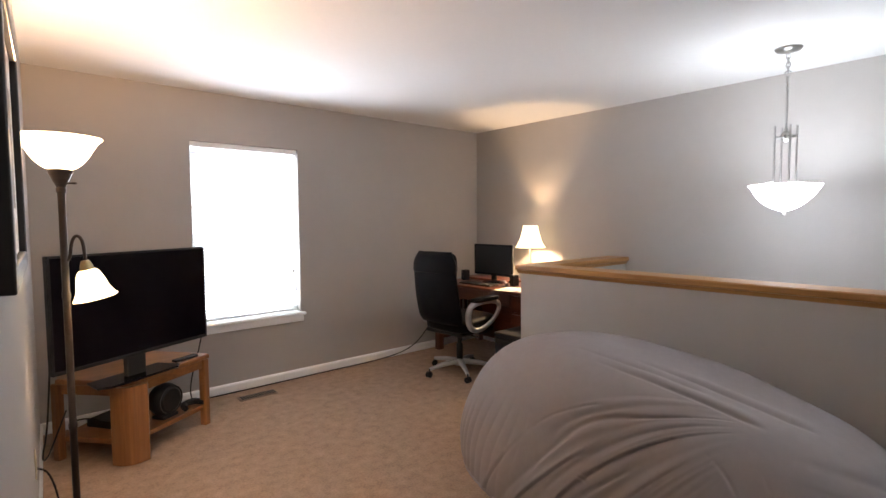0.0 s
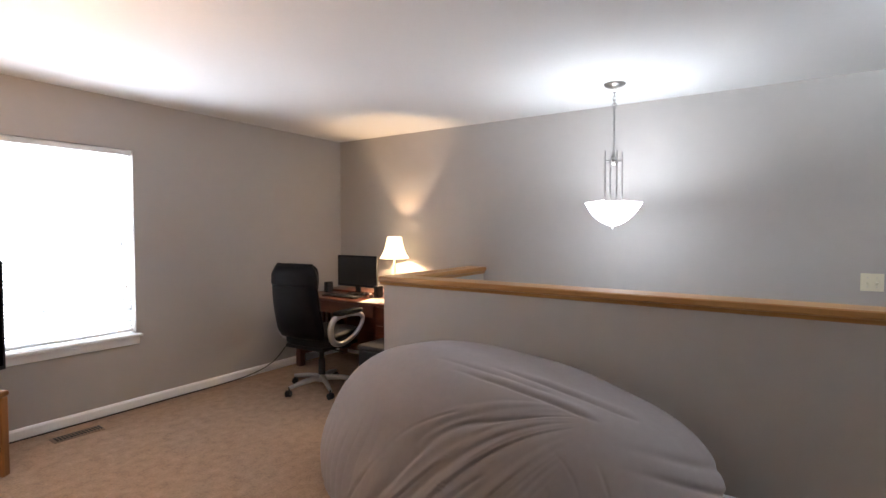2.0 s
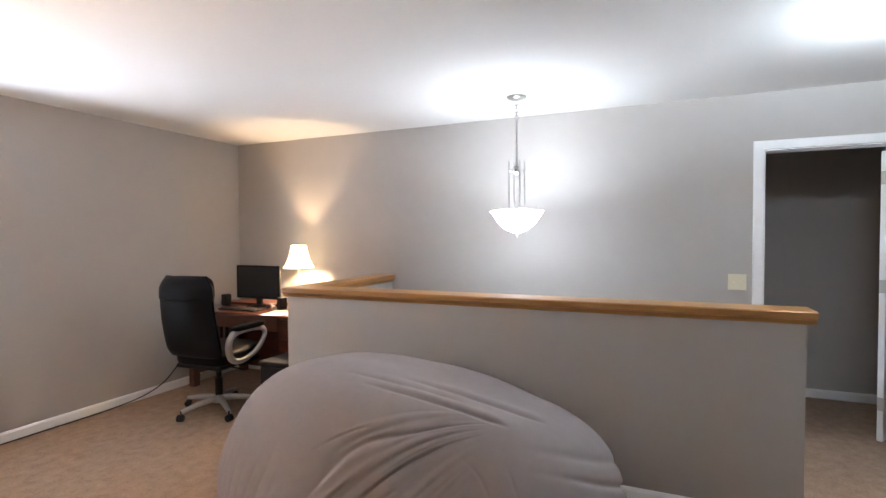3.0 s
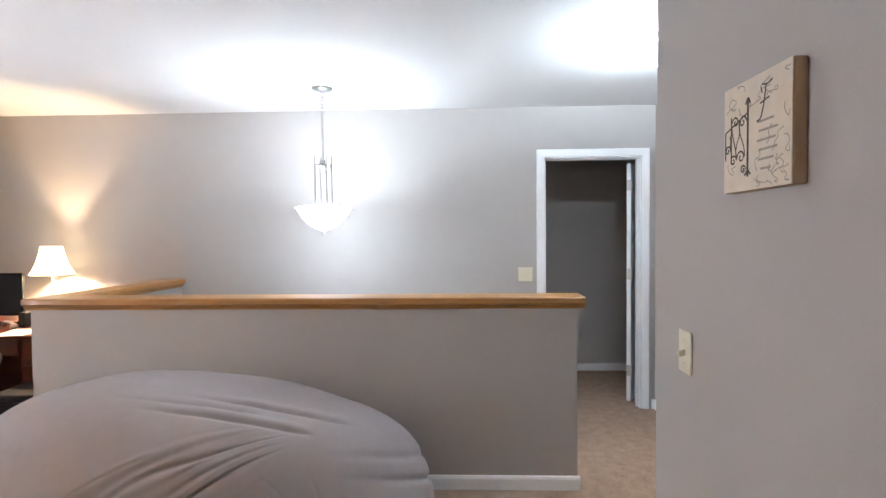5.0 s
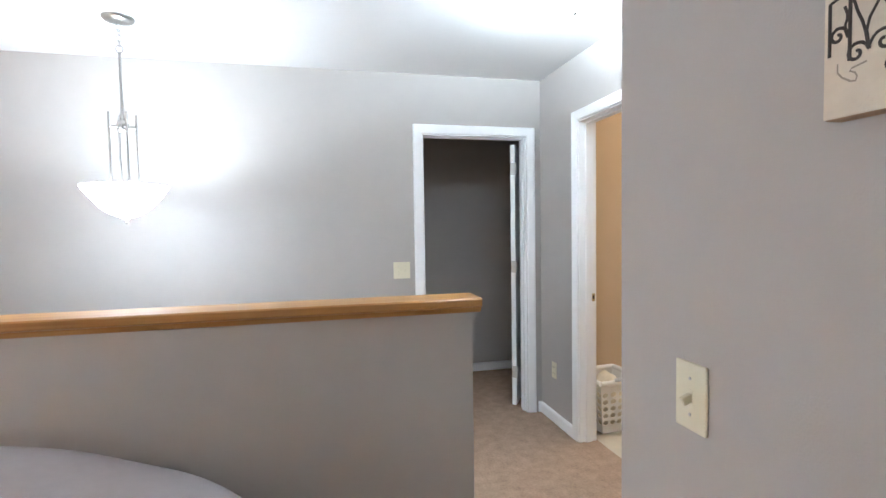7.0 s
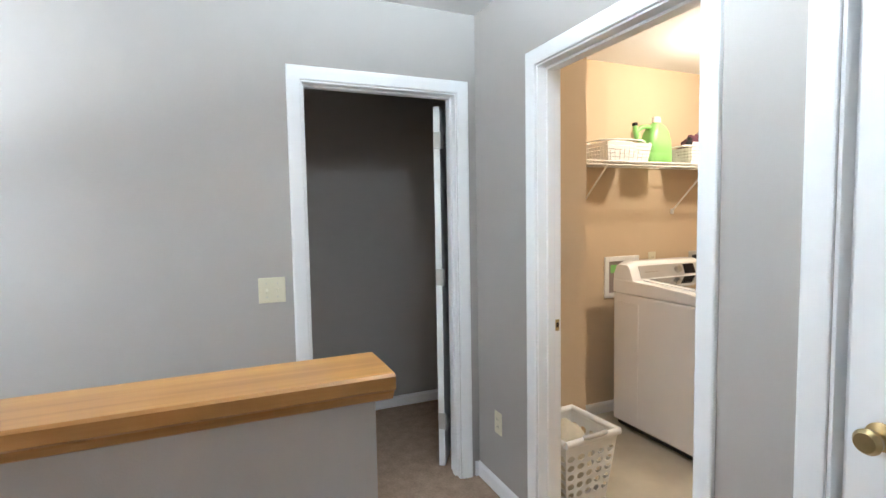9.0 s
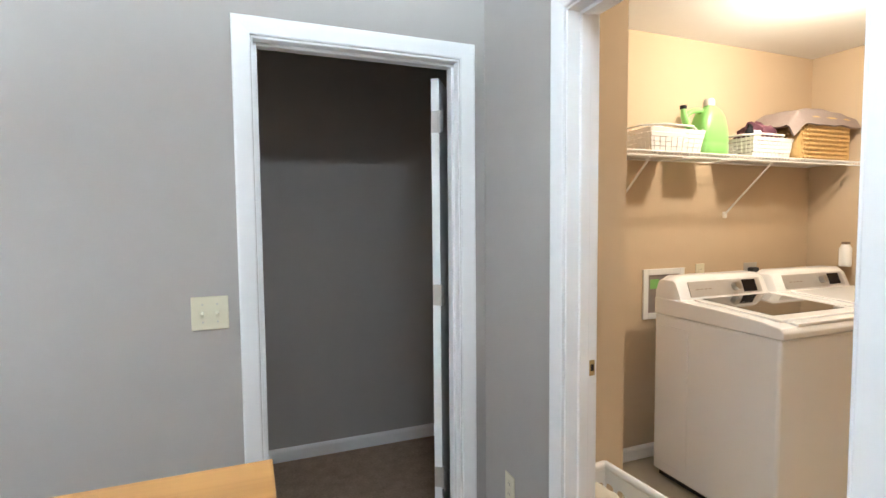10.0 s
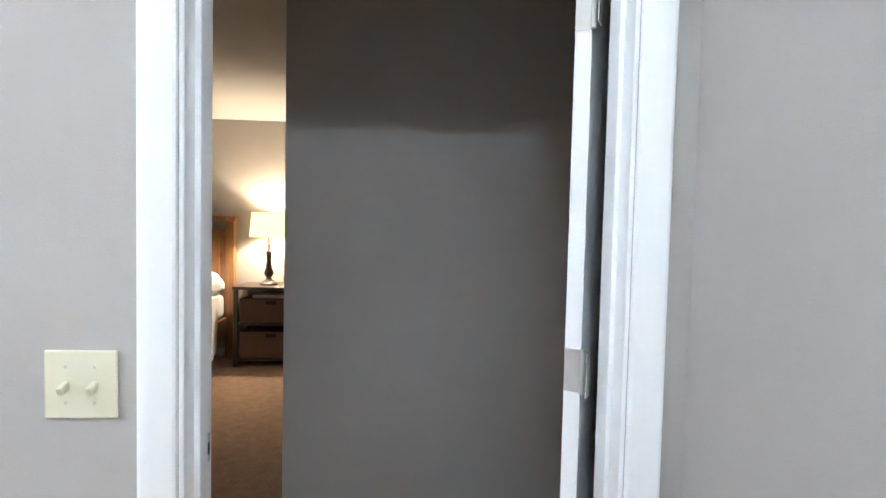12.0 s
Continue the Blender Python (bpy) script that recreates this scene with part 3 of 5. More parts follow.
def beanbag():
    bm = bmesh.new()
    nu, nv = 900, 340
    cx, cy, rx, ry = 2.312, 1.038, 0.585, 1.115

    def height(s):                           # s: -1 low end, +1 high end, along y
        return 0.780 - 0.10 * max(0.0, s - 0.2) ** 2 - 0.165 * max(0.0, 0.45 - s) ** 1.5

    rows = []
    for j in range(nv + 1):
        v = j / nv
        a = math.pi / 2 * (1 - (1 - v) ** 2.4)
        lowx, cap = math.cos(a) ** 0.55, math.sin(a) ** 0.92
        row = []
        for i in range(nu):
            u = 2 * math.pi * i / nu
            cu, su = math.cos(u), math.sin(u)
            px = math.copysign(abs(cu) ** 0.80, cu)
            py = math.copysign(abs(su) ** 0.84, su)
            belly = 1 - 0.09 * (1 - cap) ** 6
            s = py * math.cos(a) ** (0.22 if py < 0 else 0.44)
            x = cx + rx * px * lowx * belly * (1 + 0.05 * s)
            y = cy + ry * s * belly
            x += (0.10 * (1 - cap) + 0.13) * cap
            x = min(x, 2.893 - 0.02 * (1 - cap))
            row.append(Vector((x, y, height(s) * cap)))
        rows.append(row)
    verts = []
    v_row = [j / nv for j in range(nv + 1)]
    for j, row in enumerate(rows):
        line = []
        for i, p in enumerate(row):
            w = rows[min(j + 1, nv)][i] - rows[max(j - 1, 0)][i]
            n = (row[(i + 1) % nu] - row[i - 1]).cross(w)
            n = n.normalized() if n.length > 1e-9 else Vector((0, 0, 1))
            if n.dot(p - Vector((cx, cy, 0.3))) < 0:
                n = -n
            if v_row[j] > 0.93:
                n = Vector((0, 0, 1))
            left = p.y - 0.47
            arc = (2.45 - p.x) * 0.7 + (height((p.y - cy) / ry) - p.z) * 0.8
            front = smooth(2.62, 2.42, p.x)
            d = 0.028 * noise.noise(p * 1.7) + 0.004 * noise.noise(p * 6.0)
            fall = arc - 0.24 - 0.10 * left
            if left > 0.0:
                # folds fan out from the pulled point, then bend down over the front
                run = left + 0.10
                c = (fall + 0.05 - 0.50 * left ** 2) / run
                grow = smooth(0.02, 0.38, left) * (1 - smooth(1.28, 1.55, left)) * front
                span = grow * smooth(0.0, 0.10, c)
                warp = noise.noise(Vector((c * 4.0, left * 1.8, 0.0)))
                lively = smooth(-0.30, 0.30, noise.noise(Vector((c * 7.0, left * 2.2, 4.0))))
                d += 0.010 * (abs(math.sin(c * 15 + warp * 2.2)) ** 0.8 - 0.6) * (0.3 + lively) * span
                phase = math.sin(c * 25 + 2.6 * warp + 1.2 * left)
                broken = smooth(-0.12, 0.12, noise.noise(Vector((c * 6.0, left * 2.2, 15.0))))
                d += 0.013 * (0.5 * math.exp(-((phase - 0.60) / 0.32) ** 2) - math.exp(-(phase / 0.24) ** 2)) * broken * span
            # two long tight creases above the fan, and short drops below its point
            for level, depth, a, b in ((0.215, 0.014, -0.02, 0.75), (0.105, 0.011, -0.16, 0.60), (0.160, 0.006, 0.2, 0.9)):
                ridge = arc - level - 0.04 * left
                d += depth * (0.5 * math.exp(-((ridge + 0.026) / 0.022) ** 2) - math.exp(-(ridge / 0.012) ** 2)) * smooth(a - 0.02, a + 0.10, left) * (1 - smooth(b - 0.35, b, left))
            drop = math.sin((left + 0.60 * fall) * 17 + 2.6 * noise.noise(p * 2.6))
            d -= 0.004 * math.exp(-(drop / 0.16) ** 2) * smooth(0.12, 0.30, fall) * smooth(-0.25, -0.10, left) * (1 - smooth(0.05, 0.28, left)) * front * smooth(0.0, 0.3, noise.noise(p * 3.3))
            pleat = abs(math.sin(p.y * 46 + 2.5 * noise.noise(p * 2.4) + p.z * 5)) ** 0.5 - 0.65
            d += 0.010 * pleat * smooth(0.55, 0.80, arc) * smooth(1.25, 1.65, p.y)
            # folds tucked under the low end
            d -= 0.020 * math.exp(-((p.z - 0.34 + 0.45 * (p.x - 2.35)) / 0.016) ** 2) * math.exp(-((p.y - 0.0) / 0.16) ** 2)
            d -= 0.012 * math.exp(-((p.z - 0.44 + 0.40 * (p.x - 2.35)) / 0.020) ** 2) * math.exp(-((p.y - 0.08) / 0.16) ** 2)
            p2 = p + n * d
            p2.x, p2.z = min(p2.x, 2.896), max(p2.z, 0.0)
            line.append(bm.verts.new(p2))
        verts.append(line)
    for a, b in zip(verts, verts[1:]):
        for i in range(nu):
            k = (i + 1) % nu
            bm.faces.new((a[i], a[k], b[k], b[i]))
    bm.faces.new(verts[0])
    bmesh.ops.remove_doubles(bm, verts=bm.verts, dist=0.0004)
    bag = thing("beanbag", "huge slack grey beanbag with wrinkled stretch cover against the half wall", "beanbag")
    cover = part("cover", bm, M_BEAN, bag)
    cover.data.polygons.foreach_set("use_smooth", [True] * len(cover.data.polygons))
    seam = [(2.312 + 0.56 * math.copysign(abs(math.cos(a)) ** 0.8, math.cos(a)), 1.045 + 1.02 * math.copysign(abs(math.sin(a)) ** 0.84, math.sin(a)), 0.006) for a in [2 * math.pi * k / 60 for k in range(60)]]
    part("hem", tube([(min(x, 2.885), y, z) for x, y, z in seam], 0.006, 6, closed=True), M_BEAN, bag)


beanbag()

# ---- loft: pendant over the stairwell ----
pend = thing("pendant_light", "brushed nickel pendant with lit frosted glass bowl", "pendant light", (3.585, 0.772, 0))
part("canopy", lathe([(0, 2.4385), (0.072, 2.4385), (0.072, 2.433), (0.062, 2.421), (0.03, 2.412), (0, 2.410)], 36), M_NICKEL, pend, smooth=True)
for k, z in enumerate((2.392, 2.366, 2.340, 2.314)):
    pts = [(0.011 * math.cos(a) * (k % 2), 0.011 * math.cos(a) * (1 - k % 2), z + 0.019 * math.sin(a)) for a in [2 * math.pi * i / 16 for i in range(16)]]
    part("chain_link", tube(pts, 0.0024, 8, closed=True), M_NICKEL, pend, smooth=True)
part("loop", tube([(0, 0.016 * math.cos(a), 2.288 + 0.018 * math.sin(a)) for a in [2 * math.pi * i / 20 for i in range(20)]], 0.003, 8, closed=True), M_NICKEL, pend, smooth=True)
part("stem", lathe([(0, 2.272), (0.008, 2.272), (0.0075, 2.262), (0.006, 2.255), (0.006, 1.965), (0.010, 1.960), (0.010, 1.940), (0, 1.938)], 16), M_NICKEL, pend, smooth=True)
part("hub", lathe([(0, 1.945), (0.013, 1.942), (0.026, 1.925), (0.028, 1.905), (0.022, 1.888), (0.010, 1.880), (0, 1.879)], 24), M_NICKEL, pend, smooth=True)
part("cross_bar", box(-0.006, 0.006, -0.058, 0.058, 1.898, 1.918, 0.002), M_NICKEL, pend)
part("cross_bar", box(-0.058, 0.058, -0.006, 0.006, 1.898, 1.918, 0.002), M_NICKEL, pend)
for a in (35, 125, 215, 305):
    c, s = 0.060 * math.cos(radians(a)), 0.060 * math.sin(radians(a))
    part("rod", tube([(c, s, 1.975), (c, s, 1.63)], 0.0055, 10), M_NICKEL, pend, smooth=True)
    part("bracket", tube([(0.02 * c / 0.06, 0.02 * s / 0.06, 1.907), (c, s, 1.907)], 0.005, 8), M_NICKEL, pend)
    c3, s3 = c / 0.06, s / 0.06
    part("strap", tube([(c, s, 1.64), (0.15 * c3, 0.15 * s3, 1.622), (0.196 * c3, 0.196 * s3, 1.617), (0.192 * c3, 0.192 * s3, 1.600), (0.15 * c3, 0.15 * s3, 1.545), (0.09 * c3, 0.09 * s3, 1.492), (0.02 * c3, 0.02 * s3, 1.458)], 0.0032, 8, smooth_path=1), M_NICKEL, pend, smooth=True)
part("glass_bowl", lathe([(0.0, 1.460), (0.03, 1.462), (0.075, 1.482), (0.115, 1.512), (0.152, 1.552), (0.180, 1.595), (0.190, 1.613), (0.193, 1.616), (0.190, 1.6175)], 48), G_BOWL, pend, "glowing frosted glass bowl", True)
part("bowl_inside", lathe([(0.1895, 1.6172), (0.184, 1.610), (0.176, 1.592), (0.148, 1.556), (0.11, 1.517), (0.07, 1.488), (0.03, 1.468), (0.0, 1.466)], 48), G_BOWL_IN, pend, smooth=True)
part("finial", lathe([(0, 1.462), (0.012, 1.460), (0.016, 1.452), (0.006, 1.446), (0.009, 1.438), (0.006, 1.430), (0, 1.426)], 18), M_NICKEL, pend, smooth=True)

# ---- loft: floor lamp with torchiere and reading light ----
fl = thing("floor_lamp", "bronze torchiere floor lamp with a reading arm, both lit", "floor lamp", (0.165, 2.44, 0))
fl.scale.z = 0.981
part("base", lathe([(0, 0.0), (0.135, 0.0), (0.138, 0.008), (0.13, 0.018), (0.06, 0.030), (0.025, 0.045), (0.017, 0.07), (0, 0.071)], 40), M_BRONZE, fl, smooth=True)
part("pole", lathe([(0.0135, 0.05), (0.0135, 0.55), (0.016, 0.555), (0.016, 0.575), (0.0135, 0.58), (0.0135, 1.12), (0.016, 1.125), (0.016, 1.145), (0.0135, 1.15), (0.0135, 1.57), (0.018, 1.575), (0.018, 1.59), (0.012, 1.60)], 18), M_BRONZE, fl, smooth=True)
part("socket_cup", lathe([(0, 1.595), (0.016, 1.596), (0.030, 1.625), (0.042, 1.655), (0.044, 1.668), (0.036, 1.670), (0, 1.668)], 28), M_BRONZE, fl, smooth=True)
part("turn_switch", tube([(0.014, -0.01, 1.612), (0.05, -0.03, 1.612)], [0.003, 0.005], 8), M_BRONZE, fl)
torch = [(0.036, 1.668), (0.055, 1.676), (0.078, 1.695), (0.100, 1.725), (0.118, 1.758), (0.134, 1.785), (0.150, 1.800), (0.152, 1.803), (0.147, 1.803), (0.130, 1.789), (0.113, 1.760), (0.095, 1.729), (0.074, 1.700), (0.052, 1.681), (0.036, 1.673)]
part("bowl_shade", lathe(torch, 48), G_TORCH, fl, "glowing flared alabaster glass bowl", True)
part("reading_arm", tube([(0.0, 0, 1.275), (0.018, -0.008, 1.29), (0.024, -0.012, 1.36), (0.040, -0.02, 1.395), (0.060, -0.03, 1.375), (0.066, -0.032, 1.315), (0.068, -0.034, 1.28)], 0.0065, 10, smooth_path=2), M_BRONZE, fl, smooth=True)
read = part("reading_head", turned(lathe([(0, 0.02), (0.014, 0.018), (0.022, 0.0), (0.026, -0.022), (0.024, -0.028), (0, -0.028)], 24), Matrix.Translation((0.068, -0.034, 1.265)) @ Matrix.Rotation(radians(-10), 4, "Y")), M_BRASS, fl, smooth=True)
shade = [(0.026, 0.0), (0.040, -0.012), (0.052, -0.045), (0.060, -0.085), (0.074, -0.115), (0.083, -0.125), (0.081, -0.127), (0.071, -0.117), (0.057, -0.087), (0.049, -0.047), (0.037, -0.015), (0.024, -0.003)]
part("reading_shade", turned(lathe(shade, 36), Matrix.Translation((0.071, -0.034, 1.243)) @ Matrix.Rotation(radians(-12), 4, "Y")), G_READ, fl, "glowing bell glass shade", True)

# ---- loft: framed picture, outlet and cords on the side wall ----
pic = thing("framed_picture", "black framed picture with white mat on the side wall", "picture", (west(1.5), 1.5, 1.62), -2.1)
for y0, y1, z0, z1 in ((-0.42, -0.37, -0.34, 0.34), (0.37, 0.42, -0.34, 0.34), (-0.37, 0.37, 0.29, 0.34), (-0.37, 0.37, -0.34, -0.29)):
    part("frame", box(0.002, 0.030, y0, y1, z0, z1, 0.004), M_FRAME, pic)
part("mat_board", box(0.002, 0.012, -0.37, 0.37, -0.29, 0.29), M_PAPER, pic)
part("print", box(0.012, 0.014, -0.22, 0.22, -0.16, 0.16), M_FADED, pic)


def outlet(name, at, rz, label):
    o = thing(name, label, "outlet", at, rz)
    part("cover_plate", box(-0.035, 0.035, -0.006, -0.0005, -0.057, 0.057, 0.003), M_IVORY, o)
    for z in (0.02, -0.02):
        part("socket", box(-0.016, 0.016, -0.008, -0.006, z - 0.013, z + 0.013, 0.001), M_IVORY, o)
        for x in (-0.006, 0.006):
            part("slot", box(x - 0.001, x + 0.001, -0.0085, -0.0078, z - 0.004, z + 0.005), M_BLACK, o)
    part("screw", lathe([(0, -0.0015), (0.003, -0.001), (0.003, 0)], 8), M_STEEL, o).matrix_basis = pose(0, -0.0062, 0, 90)
    return o


outlet("wall_outlet", (west(2.62), 2.62, 0.36), 87.9, "ivory wall outlet with a lamp cord plugged in")
cord = tube([(XW + 0.02, 2.62, 0.34), (XW + 0.06, 2.61, 0.32), (XW + 0.09, 2.60, 0.20), (XW + 0.10, 2.56, 0.05), (0.17, 2.52, 0.012), (0.19, 2.50, 0.01)], 0.004, 8, smooth_path=2)
tagged(link("lamp_cord", cord, M_BLACK, smooth=True), "black lamp cord from wall outlet to floor lamp", "cord")
cord = tube([(1.02, YN - 0.03, 0.008), (1.5, YN - 0.035, 0.008), (2.2, YN - 0.03, 0.008), (2.75, YN - 0.035, 0.008), (3.05, YN - 0.03, 0.03), (3.25, YN - 0.03, 0.10), (3.38, YN - 0.03, 0.22), (3.5, YN - 0.03, 0.35)], 0.005, 8, smooth_path=2)
tagged(link("long_cable", cord, M_BLACK, smooth=True), "thin black cable lying along the baseboard", "cable")
reg = thing("floor_register", "brown metal floor register in the carpet near the wall", "vent", (1.455, 3.83, 0))
part("frame", box(-0.15, 0.15, -0.055, 0.055, 0.0, 0.006, 0.002), M_BROWNMETAL, reg)
for k in range(14):
    part("louver", box(-0.13 + 0.02 * k, -0.118 + 0.02 * k, -0.038, 0.038, 0.006, 0.009, 0.001), M_BLACK, reg)

# ---- loft: corner television stand ----
A, B, C, D = Vector((0.465, 3.155)), Vector((1.015, 3.50)), Vector((0.62, 3.985)), Vector((0.12, 3.53))
st = thing("tv_stand", "honey oak corner television stand with open lower shelf", "tv stand")


def mix2(p, q, t):
    return p * (1 - t) + q * t


def stand_outline(inset):
    c = (A + B + C + D) / 4
    pts = [mix2(A, D, 0.16), mix2(A, D, 0.05), mix2(A, B, 0.06), mix2(A, B, 0.17), mix2(A, B, 0.92), mix2(B, A, 0.02), mix2(B, C, 0.05), mix2(B, C, 0.12), mix2(C, B, 0.06), mix2(C, D, 0.06), mix2(D, C, 0.1), mix2(D, A, 0.1)]
    return [tuple(c + (p - c) * inset) for p in pts]


part("top", prism(stand_outline(1.0), 0.465, 0.50, 0.012, 3), M_OAKTOP, st)
part("apron", prism(stand_outline(0.93), 0.405, 0.465, 0.003), M_OAKTOP, st)
part("lower_shelf", prism(stand_outline(0.92), 0.115, 0.145, 0.006), M_OAKTOP, st)
nrm = (A - (B + D) / 2).normalized()
tan = Vector((-nrm.y, nrm.x))
pts = []
for k in range(9):
    s = (k / 8 - 0.5)
    pts.append(A - nrm * 0.05 + tan * (0.19 * s) + nrm * (0.045 * (1 - 4 * s * s)))
pts += [A - nrm * 0.085 + tan * 0.095, A - nrm * 0.085 - tan * 0.095]
part("front_post", prism([tuple(p) for p in pts], 0.002, 0.465, 0.004), M_OAKZ, st)
c = (A + B + C + D) / 4
for p in (B, C, D):
    q = c + (p - c) * 0.90
    part("leg", turned(box(-0.024, 0.024, -0.024, 0.024, 0.002, 0.465, 0.007), Matrix.Translation((q.x, q.y, 0)) @ Matrix.Rotation(math.atan2((B - A).y, (B - A).x), 4, "Z")), M_OAKZ, st)

tvl, tvr = Vector((0.125, 2.985)), Vector((0.972, 3.42))
ang = math.degrees(math.atan2((tvr - tvl).y, (tvr - tvl).x))
mid, W2 = (tvl + tvr) / 2, (tvr - tvl).length / 2
tv = thing("television", "large black flat television, switched off, on the oak stand", "television", (mid.x, mid.y, 0.50), ang)
part("cabinet", box(-W2, W2, 0.0, 0.035, 0.14, 0.75, 0.006), M_BLACK, tv)
part("rear_housing", box(-W2 + 0.12, W2 - 0.12, 0.035, 0.075, 0.19, 0.62, 0.015), M_BLACK, tv)
for a in ((-W2, -W2 + 0.012, 0.14, 0.75), (W2 - 0.012, W2, 0.14, 0.75), (-W2 + 0.012, W2 - 0.012, 0.738, 0.75), (-W2 + 0.012, W2 - 0.012, 0.14, 0.16)):
    part("bezel", box(a[0], a[1], -0.005, 0.0, a[2], a[3], 0.0015), M_BLACK, tv)
part("screen", box(-W2 + 0.012, W2 - 0.012, -0.002, -0.0003, 0.16, 0.738), M_SCREEN, tv, "glossy dark screen")
part("neck", box(-0.06, 0.06, 0.037, 0.075, 0.012, 0.189, 0.008), M_RUBBER, tv)
part("foot", prism([(-0.26, 0.0), (-0.21, -0.045), (0.21, -0.045), (0.26, 0.0), (0.22, 0.15), (-0.22, 0.15)], 0.001, 0.014, 0.004), M_SCREEN, tv, "glossy black foot")
ctl = thing("remote_control", "small black remote control lying on the tv stand", "remote control", (0.84, 3.44, 0.501), 25)
part("body", box(-0.085, 0.085, -0.022, 0.022, 0, 0.018, 0.006), M_BLACK, ctl)
for k in range(6):
    part("button", box(-0.06 + k * 0.02, -0.05 + k * 0.02, -0.008, 0.008, 0.018, 0.020, 0.001), M_RUBBER, ctl)
sub = thing("round_speaker", "round black speaker on the lower shelf of the tv stand", "speaker", (0.71, 3.44, 0.145), 32)
part("body", turned(lathe([(0, -0.06), (0.06, -0.06), (0.092, -0.045), (0.105, -0.01), (0.105, 0.01), (0.092, 0.045), (0.07, 0.06), (0.02, 0.055), (0, 0.055)], 36), Matrix.Translation((0, 0, 0.118)) @ Matrix.Rotation(radians(90), 4, "X")), M_BLACK, sub, smooth=True)
part("ring", turned(tube([(0.088 * math.cos(a), 0.088 * math.sin(a), 0) for a in [2 * math.pi * i / 32 for i in range(32)]], 0.005, 8, closed=True), Matrix.Translation((0, -0.052, 0.118)) @ Matrix.Rotation(radians(90), 4, "X")), M_RUBBER, sub, smooth=True)
part("stand_foot", box(-0.06, 0.06, -0.05, 0.05, 0.0, 0.022, 0.006), M_BLACK, sub)
rec = thing("media_player", "flat black media player on the lower shelf", "media player", (0.46, 3.58, 0.145), 35)
part("case", box(-0.13, 0.13, -0.09, 0.09, 0.004, 0.05, 0.004), M_BLACK, rec)
part("front_strip", box(-0.10, 0.10, -0.092, -0.09, 0.016, 0.034), M_SCREEN, rec)
pad = thing("game_controller", "black game controller lying on the lower shelf", "controller", (0.88, 3.51, 0.145), 20)
part("grip", tube([(-0.07, -0.05, 0.02), (-0.055, 0.0, 0.026), (-0.03, 0.025, 0.028), (0.03, 0.025, 0.028), (0.055, 0.0, 0.026), (0.07, -0.05, 0.02)], [0.018, 0.021, 0.022, 0.022, 0.021, 0.018], 12, smooth_path=2), M_BLACK, pad, smooth=True)
for pts in (((0.12, 3.15, 0.62), (0.10, 3.2, 0.30), (0.07, 3.26, 0.12), (0.10, 3.34, 0.10), (0.14, 3.36, 0.2), (0.2, 3.5, 0.3)), ((0.22, 3.55, 0.20), (0.26, 3.48, 0.24), (0.34, 3.48, 0.22), (0.38, 3.52, 0.17), (0.46, 3.6, 0.17)), ((1.0, 3.62, 0.72), (1.01, 3.70, 0.55), (1.0, 3.9, 0.30), (0.99, 3.99, 0.1), (1.02, 4.02, 0.008))):
    tagged(link("tv_cable", tube(pts, 0.0045, 8, smooth_path=2), M_BLACK, smooth=True), "loose black cable hanging behind the tv stand", "cable", group="cables behind the television")

# ---- loft: desk corner ----
desk = thing("desk", "dark cherry wooden desk in the corner behind the half wall", "desk", (0, 0, 0))
part("desktop", box(3.46, 4.175, 2.36, 3.985, 0.722, 0.75, 0.007), M_CHERRYX, desk)
part("back_riser", box(3.90, 4.175, 3.25, 3.985, 0.7505, 0.775, 0.005), M_CHERRYX, desk)
part("apron", box(3.50, 3.52, 2.92, 3.90, 0.60, 0.722, 0.003), M_CHERRYX, desk)
part("drawer_case", box(3.53, 4.10, 2.45, 2.92, 0.06, 0.721, 0.003), M_CHERRYZ, desk)
for z0, z1 in ((0.08, 0.36), (0.375, 0.53), (0.545, 0.705)):
    dr = part("drawer_front", box(3.512, 3.529, 2.465, 2.905, z0, z1, 0.004), M_CHERRYX, desk)
    part("drawer_pull", tube([(3.511, 2.63, (z0 + z1) / 2), (3.490, 2.64, (z0 + z1) / 2), (3.490, 2.73, (z0 + z1) / 2), (3.511, 2.74, (z0 + z1) / 2)], 0.004, 8), M_BRONZE, dr)
for x in (3.50, 4.12):
    for y in (2.41, 3.935):
        part("leg", box(x - 0.035, x + 0.035, y - 0.035, y + 0.035, 0.002, 0.722, 0.006), M_CHERRYZ, desk)
for y in (2.41, 3.935):
    part("side_rail", box(3.535, 4.085, y - 0.012, y + 0.012, 0.60, 0.72, 0.003), M_CHERRYX, desk)
    part("side_rail", box(3.535, 4.085, y - 0.012, y + 0.012, 0.12, 0.17, 0.003), M_CHERRYX, desk)
    for k in range(7):
        part("slat", box(3.60 + 0.07 * k, 3.63 + 0.07 * k, y - 0.008, y + 0.008, 0.17, 0.60, 0.002), M_CHERRYZ, desk)
# added dark sheet: hides the bright wall, stands in for shade under the desk
part("back_panel", box(4.14, 4.15, 2.45, 3.90, 0.06, 0.72), M_CHERRYX, desk)
mon = thing("computer_monitor", "black computer monitor, screen dark, on the desk", "monitor", (3.87, 3.48, 0.75), 90)
part("housing", box(-0.275, 0.275, -0.022, -0.002, 0.075, 0.405, 0.006), M_BLACK, mon)
for a in ((-0.275, -0.257, 0.075, 0.405), (0.257, 0.275, 0.075, 0.405), (-0.257, 0.257, 0.388, 0.405), (-0.257, 0.257, 0.075, 0.100)):
    part("bezel", box(a[0], a[1], -0.002, 0.004, a[2], a[3], 0.0015), M_BLACK, mon)
